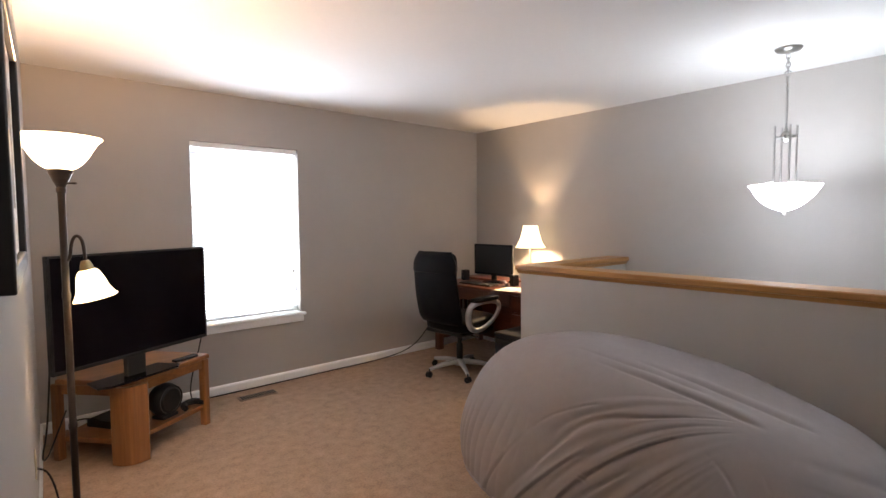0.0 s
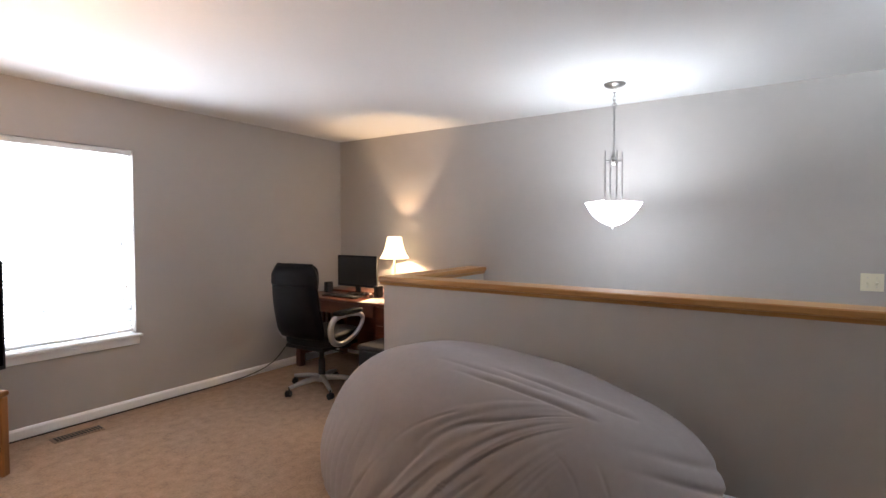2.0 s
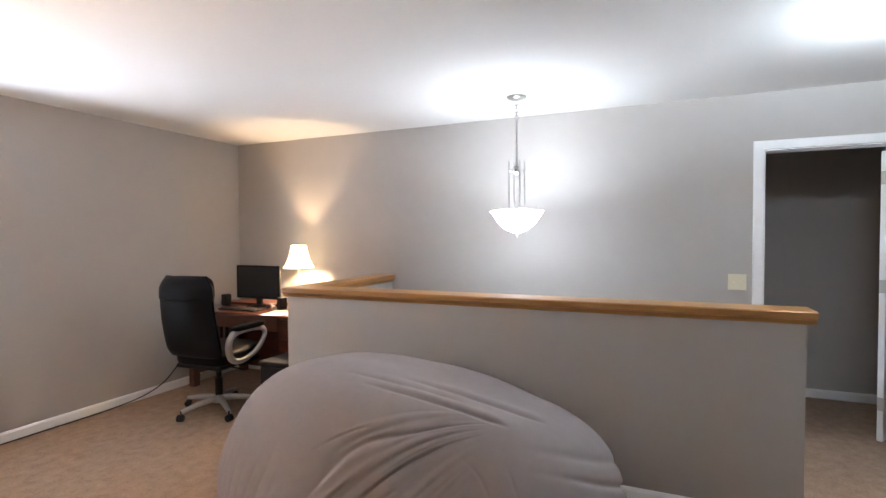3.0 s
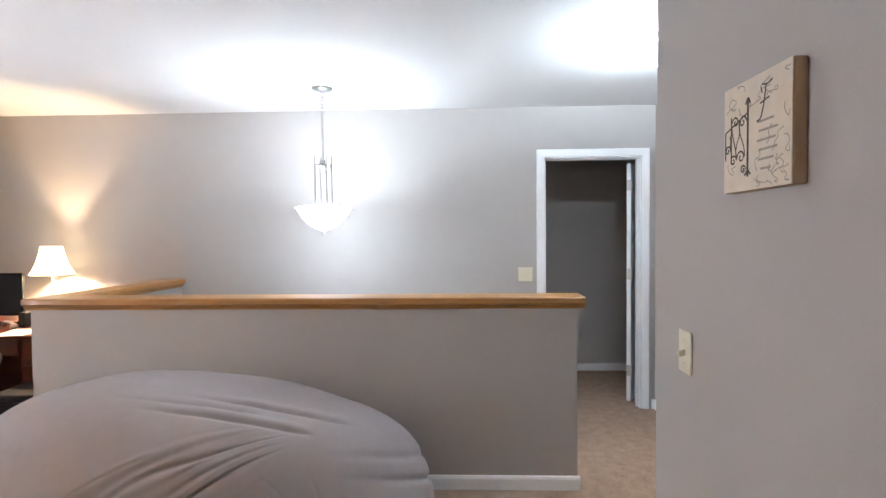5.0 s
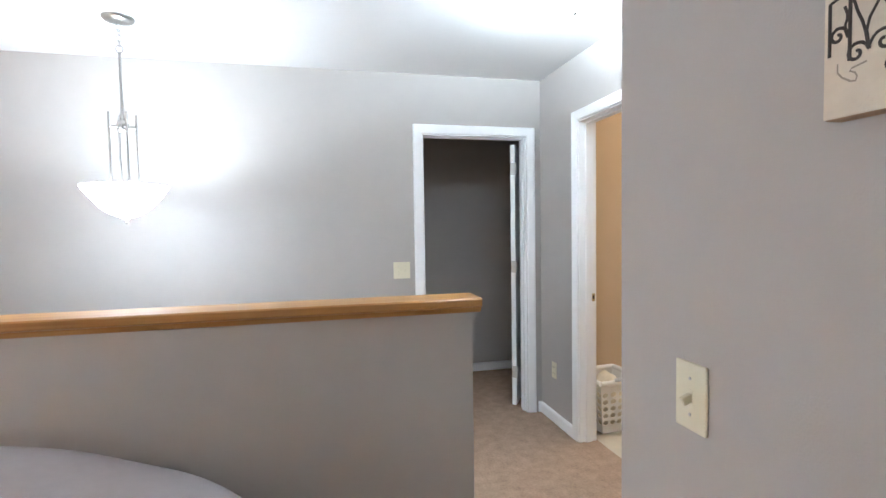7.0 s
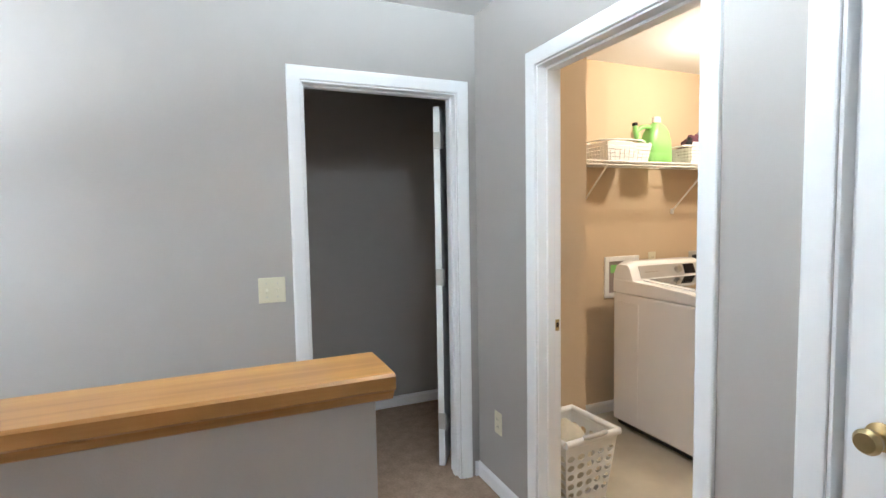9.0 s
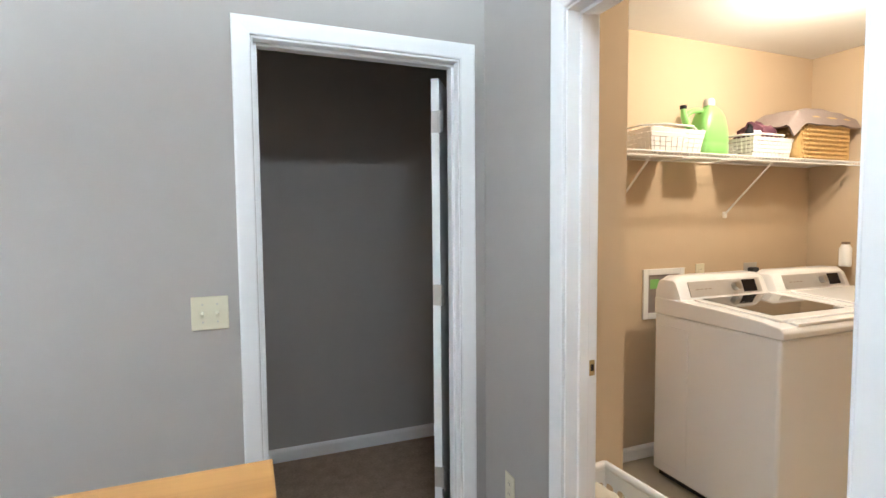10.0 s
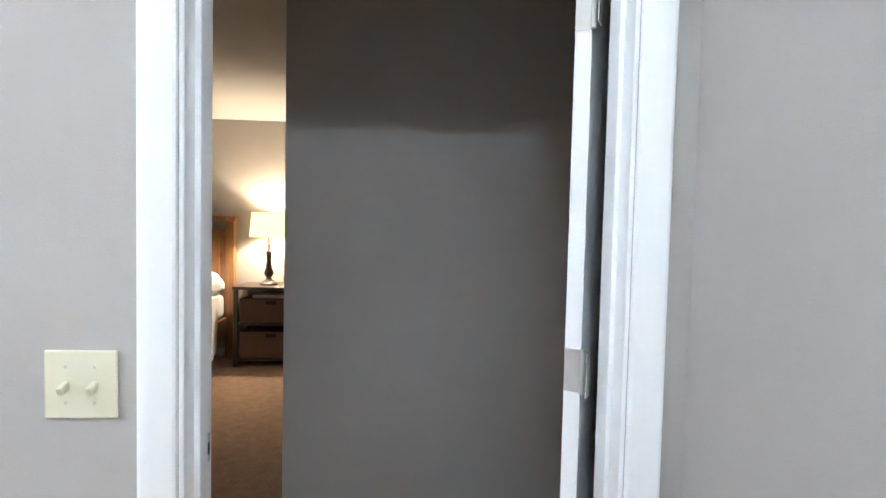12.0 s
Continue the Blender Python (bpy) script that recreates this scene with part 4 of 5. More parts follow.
part("screen", box(-0.257, 0.257, -0.002, 0.0005, 0.10, 0.388), M_MONITOR, mon, "matt dark grey screen")
part("stand", box(-0.035, 0.035, -0.03, -0.012, 0.012, 0.12, 0.004), M_BLACK, mon)
part("foot", lathe([(0, 0), (0.11, 0), (0.11, 0.006), (0.09, 0.012), (0, 0.014)], 32), M_BLACK, mon, smooth=True)
mon.matrix_world = pose(3.87, 3.48, 0.751, 0, 0, 90)
sp = thing("desk_speaker", "small black desktop speaker beside the monitor", "speaker", (3.80, 3.83, 0.751), 90, "desktop speakers")
part("box", box(-0.032, 0.032, -0.04, 0.04, 0.0, 0.115, 0.012, 3), M_BLACK, sp)
for z, r in ((0.04, 0.022), (0.085, 0.014)):
    part("cone", turned(lathe([(0, 0.002), (r * 0.4, 0.0), (r, 0.005), (r * 1.1, 0.004)], 20), Matrix.Translation((0, 0.041, z)) @ Matrix.Rotation(radians(-90), 4, "X")), M_RUBBER, sp)
copy_thing(sp, pose(3.80, 3.12, 0.751, 0, 0, 80))
dl = thing("table_lamp", "lit bell-shaded table lamp on the desk", "table lamp", (3.98, 3.06, 0.75))
part("base", lathe([(0, 0.001), (0.055, 0.001), (0.058, 0.010), (0.045, 0.022), (0.022, 0.035), (0.030, 0.06), (0.040, 0.095), (0.036, 0.135), (0.020, 0.165), (0.012, 0.185), (0.017, 0.20), (0.012, 0.215), (0.009, 0.40)], 28), M_CRYSTAL, dl, smooth=True)
part("socket", lathe([(0, 0.39), (0.016, 0.39), (0.016, 0.44), (0, 0.442)], 16), M_BRASS, dl, smooth=True)
bell = [(0.150, 0.385), (0.129, 0.42), (0.107, 0.465), (0.091, 0.52), (0.079, 0.570), (0.073, 0.605), (0.071, 0.605), (0.077, 0.568), (0.089, 0.518), (0.106, 0.463), (0.127, 0.418), (0.149, 0.385)]
part("shade", lathe(bell, 40), G_DESK, dl, "glowing cream bell shade", True)
kb = thing("keyboard", "black computer keyboard on the desk", "keyboard", (3.62, 3.45, 0.751), 90)
part("tray", box(-0.22, 0.22, -0.07, 0.07, 0, 0.014, 0.004), M_BLACK, kb)
for r in range(5):
    for k in range(14):
        part("key", box(-0.205 + 0.0292 * k, -0.180 + 0.0292 * k, -0.056 + 0.023 * r, -0.037 + 0.023 * r, 0.014, 0.020, 0.002, 1), M_BLACK, kb)
for n, (x, y, a) in enumerate(((3.58, 2.98, 12), (3.66, 2.82, -20), (3.60, 2.62, 5))):
    tagged(link("paper_sheet", turned(box(-0.14, 0.14, -0.105, 0.105, 0.0, 0.0012), pose(x, y, 0.7515 + 0.0015 * n, 0, 0, a)), M_PAPER), "loose white sheet of paper on the desk", "paper", group="papers on the desk")
ph = thing("desk_phone", "pale telephone handset lying on the desk", "telephone", (3.74, 3.20, 0.751), 60)
part("handset", tube([(-0.09, 0, 0.022), (-0.06, 0, 0.036), (0, 0, 0.042), (0.06, 0, 0.036), (0.09, 0, 0.022)], [0.022, 0.018, 0.015, 0.018, 0.022], 12, smooth_path=2), M_TAUPE, ph, smooth=True)
pcx = thing("storage_box", "dark grey box standing on the carpet beside the desk", "box", (3.06, 2.37, 0))
part("body", box(0, 0.40, 0, 0.33, 0.002, 0.425, 0.012), M_BLUEGREY, pcx)
part("lid", box(-0.008, 0.408, -0.008, 0.338, 0.426, 0.47, 0.014), M_BLUEGREY, pcx)
part("handle", box(-0.006, 0.0, 0.11, 0.22, 0.26, 0.30, 0.002), M_BLACK, pcx)

# office chair, facing the desk (+x)
ch = thing("office_chair", "black leather office chair with silver loop arms at the desk", "office chair", (3.10, 3.18, 0), 4)


def cushion(w, d, h, px=0.42, py=0.42, n=28):
    """Rounded pad: w along y, d along x, h high, centred."""
    bm = bmesh.new()
    bmesh.ops.create_uvsphere(bm, u_segments=n * 2, v_segments=n, radius=1)
    for v in bm.verts:
        s = [math.copysign(abs(c) ** e, c) for c, e in zip(v.co, (px, py, 0.55))]
        v.co = Vector((s[0] * d / 2, s[1] * w / 2, s[2] * h / 2))
    return bm


part("seat", turned(cushion(0.52, 0.52, 0.13), pose(0.02, 0, 0.485, 0, -3, 0)), M_LEATHER, ch, smooth=True)
part("seat_shell", box(-0.22, 0.24, -0.22, 0.22, 0.395, 0.43, 0.012), M_BLACK, ch)
bm = bmesh.new()
nz, ny = 46, 30
for side in (1, -1):
    grid = []
    for j in range(nz + 1):
        t = j / nz
        half = 0.262 * (1 - 0.10 * t) * (1 - 0.55 * max(0, t - 0.86) ** 1.0 * 2.2) * (1 - 0.12 * max(0, 0.12 - t) * 6)
        z = 0.50 + 0.645 * t
        row = []
        for k in range(ny + 1):
            s = k / ny * 2 - 1
            round_ = (1 - abs(s) ** 3.2) ** 0.6 * (1 - (2 * t - 1) ** 12)
            if side > 0:
                puff = 0.055 + 0.022 * abs(math.sin(t * math.pi * 3.0)) ** 0.5 + (0.02 if t > 0.68 else 0.0)
            else:
                puff = 0.062 + 0.022 * math.sin(t * math.pi) + (0.018 if t > 0.72 else 0.0)
            x = -0.265 - 0.06 * t - 0.035 * math.sin(t * 2.4) + 0.045 * s * s * (1 if side > 0 else 0.6) + side * puff * round_
            row.append(bm.verts.new((x, s * half, z)))
        grid.append(row)
    for a, b in zip(grid, grid[1:]):
        for k in range(ny):
            bm.faces.new((a[k], a[k + 1], b[k + 1], b[k]))
bmesh.ops.remove_doubles(bm, verts=bm.verts, dist=0.006)
back = part("backrest", bm, M_LEATHER, ch, smooth=True)
part("headrest", turned(cushion(0.44, 0.15, 0.22), pose(-0.30, 0, 1.03, 0, -4, 0)), M_LEATHER, ch, smooth=True)
for sy in (-1, 1):
    pts = [(-0.19, sy * 0.29, 0.50), (-0.22, sy * 0.305, 0.62), (-0.17, sy * 0.31, 0.695), (0.02, sy * 0.31, 0.705), (0.17, sy * 0.31, 0.685), (0.215, sy * 0.305, 0.63), (0.15, sy * 0.30, 0.53), (0.02, sy * 0.285, 0.455), (-0.10, sy * 0.28, 0.445)]
    part("arm_loop", tube(pts, 0.019, 12, closed=True, squash=1.35, smooth_path=2), M_SILVER, ch, "silver loop arm", True)
    part("arm_pad", turned(cushion(0.075, 0.34, 0.045), pose(0.0, sy * 0.31, 0.722)), M_LEATHER, ch, smooth=True)
    part("arm_bracket", box(-0.05, 0.06, sy * 0.24 - 0.05, sy * 0.24 + 0.05, 0.405, 0.43, 0.004), M_BLACK, ch)
part("gas_lift", lathe([(0, 0.10), (0.030, 0.10), (0.030, 0.27), (0.021, 0.275), (0.021, 0.39), (0, 0.39)], 20), M_BLACK, ch, smooth=True)
part("tilt_box", box(-0.10, 0.10, -0.08, 0.08, 0.355, 0.395, 0.01), M_BLACK, ch)
part("tilt_lever", tube([(0.0, -0.06, 0.375), (0.0, -0.25, 0.365)], 0.006, 8), M_BLACK, ch)
part("base_hub", lathe([(0, 0.075), (0.05, 0.075), (0.055, 0.10), (0.045, 0.13), (0, 0.132)], 24), M_SILVER, ch, smooth=True)
for k in range(5):
    a = radians(20 + 72 * k)
    c, s = math.cos(a), math.sin(a)
    part("base_leg", tube([(0.03 * c, 0.03 * s, 0.108), (0.18 * c, 0.18 * s, 0.098), (0.315 * c, 0.315 * s, 0.075)], [0.024, 0.020, 0.014], 12, squash=1.4), M_SILVER, ch, "silver base leg", True)
    cas = part("caster", turned(lathe([(0, -0.026), (0.020, -0.026), (0.027, -0.020), (0.027, -0.006), (0.012, -0.004), (0.012, 0.004), (0.027, 0.006), (0.027, 0.020), (0.020, 0.026), (0, 0.026)], 20), Matrix.Translation((0.322 * c, 0.322 * s, 0.028)) @ Matrix.Rotation(a + 0.6, 4, "Z") @ Matrix.Rotation(radians(90), 4, "X")), M_BLACK, ch, "black twin-wheel caster", True)
    part("caster_stem", tube([(0.315 * c, 0.315 * s, 0.045), (0.315 * c, 0.315 * s, 0.082)], 0.007, 8), M_BLACK, cas)

# ---- loft: canvas and switch on the south wall ----
cv = thing("canvas_print", "small cream crackled canvas with ironwork drawing and verse", "wall art", (1.162, YP + 0.0005, 1.612))
cv.matrix_world = pose(1.162, YP + 0.0005, 1.612, 0, 0, 180)
# local x runs to the west, local -y out of the wall
part("stretcher", box(-0.110, 0.110, -0.0255, 0.0, -0.110, 0.110, 0.003), M_CANVAS_SIDE, cv, "tan painted canvas edge")
part("face", box(-0.109, 0.109, -0.0272, -0.0255, -0.109, 0.109, 0.0005), M_CANVAS, cv)


def ink(name, pts, r, mat=M_INK):
    bm = tube([(x, -0.0273, z) for x, z in pts], r, 6, smooth_path=1)
    turned(bm, Matrix.Translation((0, -0.0273, 0)) @ Matrix.Diagonal((1, 0.25, 1, 1)) @ Matrix.Translation((0, 0.0273, 0)))
    return part(name, bm, mat, cv)


ink("iron_post", [(-0.022, 0.07), (-0.022, -0.082)], 0.0036)
ink("post_cap", [(-0.030, 0.062), (-0.022, 0.076), (-0.014, 0.062)], 0.0022)
ink("post_foot", [(-0.032, -0.078), (-0.022, -0.07), (-0.012, -0.078)], 0.0024)
for cx0, cz0, rr, way in ((-0.040, 0.030, 0.014, 1), (-0.066, 0.034, 0.013, -1), (-0.046, -0.040, 0.015, -1), (-0.074, -0.044, 0.013, 1), (-0.094, -0.020, 0.011, 1), (-0.038, -0.066, 0.010, 1)):
    ink("scroll", [(cx0 + way * rr * (1 - 0.085 * k) * math.cos(k * 0.8), cz0 + rr * (1 - 0.085 * k) * math.sin(k * 0.8)) for k in range(11)], 0.0019)
for x0, x1, z0, z1 in ((-0.054, -0.032, 0.030, -0.040), (-0.053, -0.061, 0.034, -0.044), (-0.080, -0.062, 0.030, -0.042), (-0.087, -0.083, 0.010, -0.024)):
    ink("iron_curve", [(x0, z0), (x0 + 0.004, (z0 * 2 + z1) / 3), (x1 - 0.004, (z0 + z1 * 2) / 3), (x1, z1)], 0.0018)
for x, z0, z1 in ((-0.081, 0.047, -0.050), (-0.103, 0.018, -0.040)):
    ink("bar", [(x, z0), (x, z1)], 0.0024)
ink("rail", [(-0.104, 0.018), (-0.022, 0.045)], 0.0018)
ink("initial", [(0.055, 0.088), (0.040, 0.082), (0.018, 0.088), (0.024, 0.07)], 0.0016)
ink("initial", [(0.036, 0.084), (0.030, 0.05), (0.020, 0.022), (0.008, 0.02)], 0.0022)
ink("initial", [(0.018, 0.052), (0.046, 0.058)], 0.0016)
for k, (x0, x1) in enumerate(((0.010, 0.060), (0.014, 0.072), (0.008, 0.066), (0.016, 0.070), (0.012, 0.060), (0.020, 0.052))):
    z = 0.018 - 0.018 * k
    part("verse_line", box(x0, x1, -0.0276, -0.0271, z - 0.0022, z + 0.0022), M_FADED, cv)
rng = random.Random(5)
for k in range(24):
    x, z = rng.uniform(-0.1, 0.1), rng.choice((rng.uniform(0.055, 0.1), rng.uniform(-0.1, -0.065), rng.uniform(-0.1, 0.1)))
    pts = [(x, z)]
    for _ in range(5):
        x, z = max(-0.104, min(0.104, x + rng.uniform(-0.016, 0.022))), max(-0.104, min(0.104, z + rng.uniform(-0.014, 0.014)))
        pts.append((x, z))
    ink("crackle", pts, 0.0011, M_FADED)


def switch(name, at, rz, gangs, label):
    o = thing(name, label, "light switch", at, rz)
    w = 0.035 + 0.023 * (gangs - 1)
    part("cover_plate", box(-w, w, -0.0065, -0.0005, -0.057, 0.057, 0.003), M_IVORY, o)
    for g in range(gangs):
        x = (g - (gangs - 1) / 2) * 0.046
        part("slot", box(x - 0.006, x + 0.006, -0.0072, -0.0062, -0.0125, 0.0125), M_IVORY, o)
        part("toggle", turned(box(-0.005, 0.005, -0.020, 0.0, -0.007, 0.007, 0.002), pose(x, -0.004, 0.0, 22)), M_IVORY, o)
        for z in (0.03, -0.03):
            part("screw", turned(lathe([(0, 0.0012), (0.0028, 0.0009), (0.003, 0)], 10), pose(x, -0.0064, z, 90)), M_STEEL, o)
    return o


switch("light_switch", (1.505, YP, 1.104), 180, 1, "ivory single toggle switch on the wall")
switch("double_switch", (XE, -0.697, 1.096), -90, 2, "ivory double toggle switch beside the bedroom door")
outlet("hall_outlet", (3.985, YL, 0.372), 180, "ivory outlet low on the hall wall")

# ---- hall ceiling light ----
hl = thing("hall_ceiling_light", "lit semi-flush glass bowl light on the hall ceiling", "ceiling light", (*HALL, H))
part("canopy", lathe([(0, -0.0015), (0.060, -0.0015), (0.062, -0.010), (0.05, -0.018), (0, -0.020)], 32), M_NICKEL, hl, smooth=True)
part("stem", tube([(0, 0, -0.018), (0, 0, -0.155)], 0.006, 12), M_NICKEL, hl, smooth=True)
part("bowl", lathe([(0.168, -0.092), (0.160, -0.105), (0.130, -0.128), (0.080, -0.146), (0.012, -0.152), (0.012, -0.149), (0.079, -0.142), (0.128, -0.124), (0.157, -0.102), (0.165, -0.092)], 40), glow("lit_hall_bowl", (0.84, 0.94, 1.0), 16.0), hl, "softly glowing white glass bowl", True)
part("finial", lathe([(0, -0.150), (0.012, -0.151), (0.010, -0.162), (0, -0.166)], 16), M_NICKEL, hl, smooth=True)

# ---- laundry ----
ll = thing("laundry_ceiling_light", "lit flush glass dome light on the laundry ceiling", "ceiling light", (3.74, -3.28, H))
part("rim", lathe([(0, -0.0015), (0.13, -0.0015), (0.135, -0.010), (0.13, -0.022), (0, -0.024)], 36), M_BRASS, ll, smooth=True)
part("dome", lathe([(0.125, -0.0235), (0.115, -0.045), (0.088, -0.070), (0.045, -0.087), (0, -0.092)], 36), glow("lit_laundry_dome", (1.0, 0.86, 0.66), 4.0), ll, "glowing cream glass dome", True)


def washer(name, label, at, glass_lid):
    """Top loader seen from its side: local -x is the front, y across, z up."""
    w = thing(name, label, "washing machine" if glass_lid else "clothes dryer", at)
    part("cabinet", box(0.0, 0.68, 0.0, 0.685, 0.045, 0.895, 0.014, 3), M_ENAMEL, w)
    part("side_panel", box(0.46, 0.66, 0.685, 0.688, 0.10, 0.84, 0.003), M_ENAMEL, w)
    part("plinth", box(0.03, 0.66, 0.03, 0.655, 0.012, 0.045), M_RUBBER, w, "dark recessed plinth")
    for x in (0.07, 0.60):
        for y in (0.07, 0.60):
            part("foot", lathe([(0, 0), (0.022, 0), (0.022, 0.006), (0.010, 0.010), (0.010, 0.02), (0, 0.02)], 14, centre=(x, y, -0.003)), M_RUBBER, w)
    bm = bmesh.new()
    prof = [(-0.012, 0.900), (-0.014, 0.925), (0.0, 0.945), (0.10, 0.962), (0.30, 0.975), (0.50, 0.982), (0.68, 0.984), (0.68, 0.897), (-0.006, 0.897)]
    a = [bm.verts.new((x, -0.004, z)) for x, z in prof]
    b = [bm.verts.new((x, 0.689, z)) for x, z in prof]
    n = len(prof)
    for i in range(n):
        bm.faces.new((a[i], a[(i + 1) % n], b[(i + 1) % n], b[i]))
    bm.faces.new(a), bm.faces.new(b)
    bmesh.ops.recalc_face_normals(bm, faces=bm.faces)
    bmesh.ops.bevel(bm, geom=bm.edges[:], offset=0.006, segments=2, affect="EDGES", profile=0.5)
    part("top_deck", bm, M_ENAMEL, w)
    # lid follows the slope of the deck
    lid = part("lid", turned(box(0.0, 0.44, 0.06, 0.625, 0.0, 0.014, 0.005), Matrix.Translation((0.045, 0, 0.956)) @ Matrix.Rotation(radians(-3.0), 4, "Y")), M_ENAMEL, w)
    if glass_lid:
        part("lid_glass", turned(box(0.06, 0.425, 0.10, 0.585, 0.0142, 0.017, 0.001), Matrix.Translation((0.045, 0, 0.956)) @ Matrix.Rotation(radians(-3.0), 4, "Y")), M_DARKGLASS, lid, "dark tinted glass panel")
    part("lid_grip", box(-0.004, 0.05, 0.10, 0.585, 0.944, 0.960, 0.005), M_ENAMEL, lid)
    # raked console with rounded ends
    prof = [(0.515, 0.980), (0.555, 1.085), (0.575, 1.098), (0.66, 1.098), (0.675, 1.085), (0.675, 0.980)]
    bm = bmesh.new()
    ring = []
    for y, k in ((0.0, 0.0), (0.02, 0.72), (0.07, 1.0), (0.615, 1.0), (0.665, 0.72), (0.685, 0.0)):
        ring.append([bm.verts.new((0.675 + (x - 0.675) * (0.75 + 0.25 * k), y, 0.980 + (z - 0.980) * (0.35 + 0.65 * k))) for x, z in prof])
    for a, b in zip(ring, ring[1:]):
        for i in range(len(prof)):
            bm.faces.new((a[i], a[(i + 1) % len(prof)], b[(i + 1) % len(prof)], b[i]))
    bm.faces.new(ring[0]), bm.faces.new(ring[-1])
    con = part("console", bm, M_ENAMEL, w, smooth=True)
    tilt = Matrix.Translation((0.534, 0, 1.028)) @ Matrix.Rotation(radians(20.8), 4, "Y")
    part("control_panel", turned(box(-0.004, -0.001, 0.08, 0.605, -0.036, 0.046, 0.001), tilt), M_SILVER, con, "silver control strip")
    part("display", turned(box(-0.007, -0.004, 0.12, 0.22, -0.028, 0.038, 0.001), tilt), M_SCREEN, con, "dark display window")
    part("dial", turned(turned(lathe([(0, 0.028), (0.020, 0.026), (0.024, 0.0), (0.030, -0.002)], 28), Matrix.Rotation(radians(-90), 4, "Y")), tilt @ Matrix.Translation((-0.004, 0.28, 0.004))), M_NICKEL, con, "round silver dial", True)
    for k in range(4):
        part("caption", turned(box(-0.0048, -0.004, 0.45 + 0.03 * k, 0.47 + 0.03 * k, 0.0, 0.004), tilt), M_FADED, con)
    return w


washer("washing_machine", "white top-loading washing machine with dark glass lid", (3.725, -3.535, 0.0), True)
washer("clothes_dryer", "white matching dryer beside the washing machine", (3.725, -4.25, 0.0), False)

wb = thing("washer_box", "white recessed washer supply box with valves", "supply box", (4.575, -3.075, 0.965))
for y0, y1, z0, z1 in ((-0.155, -0.118, -0.145, 0.145), (0.118, 0.155, -0.145, 0.145), (-0.118, 0.118, 0.11, 0.145), (-0.118, 0.118, -0.145, -0.11)):
    part("flange", box(-0.012, -0.0005, y0, y1, z0, z1, 0.003), M_PLASTIC, wb)
# flat plate without depth; its darker taupe stands in for the recess's shade
part("recess", box(-0.004, -0.0005, -0.118, 0.118, -0.11, 0.11), M_TAUPE, wb, "flat taupe plate, the recess's shade put into its colour")
part("label", box(-0.0055, -0.004, 0.035, 0.10, 0.03, 0.085), M_GREEN, wb, "green sticker")
for y in (-0.03, 0.04):
    v = part("valve", tube([(-0.004, y, -0.02), (-0.035, y, -0.02), (-0.04, y, -0.06)], 0.009, 10, smooth_path=1), M_BRASS, wb)
    part("handle", box(-0.055, -0.035, y - 0.018, y + 0.018, -0.014, -0.004, 0.003), M_RUBBER, v)
    part("hose", tube([(-0.04, y, -0.06), (-0.045, y, -0.12), (-0.05, y, -0.30), (-0.05, y - 0.02, -0.55)], 0.010, 10, smooth_path=2), M_RUBBER, wb, smooth=True)
outlet("laundry_outlet", (4.575, -3.36, 1.07), -90, "ivory wall outlet behind the washing machine")
plug = thing("dryer_socket", "black dryer plug in a steel wall plate", "outlet", (4.575, -3.79, 1.06))
part("plate", box(-0.006, -0.0005, -0.057, 0.057, -0.057, 0.057, 0.002), M_STEEL, plug)
part("plug_body", box(-0.045, -0.006, -0.03, 0.03, -0.032, 0.028, 0.008), M_RUBBER, plug)
part("flex", tube([(-0.035, 0, -0.03), (-0.04, 0, -0.08), (-0.045, 0.01, -0.14), (-0.05, 0.02, -0.3)], 0.010, 10, smooth_path=2), M_RUBBER, plug, smooth=True)
bt = thing("white_bottle", "white bottle with dark cap on the dryer", "bottle", (4.30, -4.26, 1.096))
part("body", lathe([(0, 0), (0.03, 0), (0.033, 0.01), (0.033, 0.11), (0.02, 0.135), (0, 0.137)], 20), M_PLASTIC, bt, smooth=True)
part("cap", lathe([(0, 0.136), (0.016, 0.136), (0.022, 0.14), (0.022, 0.150), (0, 0.152)], 18), M_BROWNMETAL, bt, smooth=True)

# wire shelf
SZ, SX_0, SX_1, SY0, SY1 = 1.735, 4.27, 4.568, -4.32, -2.36
sh = thing("wire_shelf", "white coated wire shelf on diagonal braces", "shelf", (0, 0, 0))
for x, z in ((SX_0, SZ), (SX_0, SZ - 0.022), ((SX_0 + SX_1) / 2, SZ - 0.004), (SX_1 - 0.004, SZ - 0.004)):
    part("long_wire", tube([(x, SY0, z), (x, SY1, z)], 0.0036, 8), M_PLASTIC, sh)
y = SY0 + 0.01
cross = tube([(SX_1, 0, SZ), (SX_0, 0, SZ), (SX_0 - 0.003, 0, SZ - 0.004), (SX_0 - 0.003, 0, SZ - 0.024)], 0.002, 6)
cw = part("cross_wire", cross, M_PLASTIC, sh)
cw.location.y = y
while y < SY1 - 0.03:
    y += 0.0262
    o = new("cross_wire", cw.data)
    o.parent, o.location.y = sh, y
for y in (-2.68, -3.55):
    part("brace", tube([(SX_0 + 0.01, y, SZ - 0.03), (4.566, y, SZ - 0.31)], 0.0055, 8), M_PLASTIC, sh)
    part("brace_clip", box(4.560, 4.5745, y - 0.012, y + 0.012, SZ - 0.335, SZ - 0.295, 0.003), M_PLASTIC, sh)


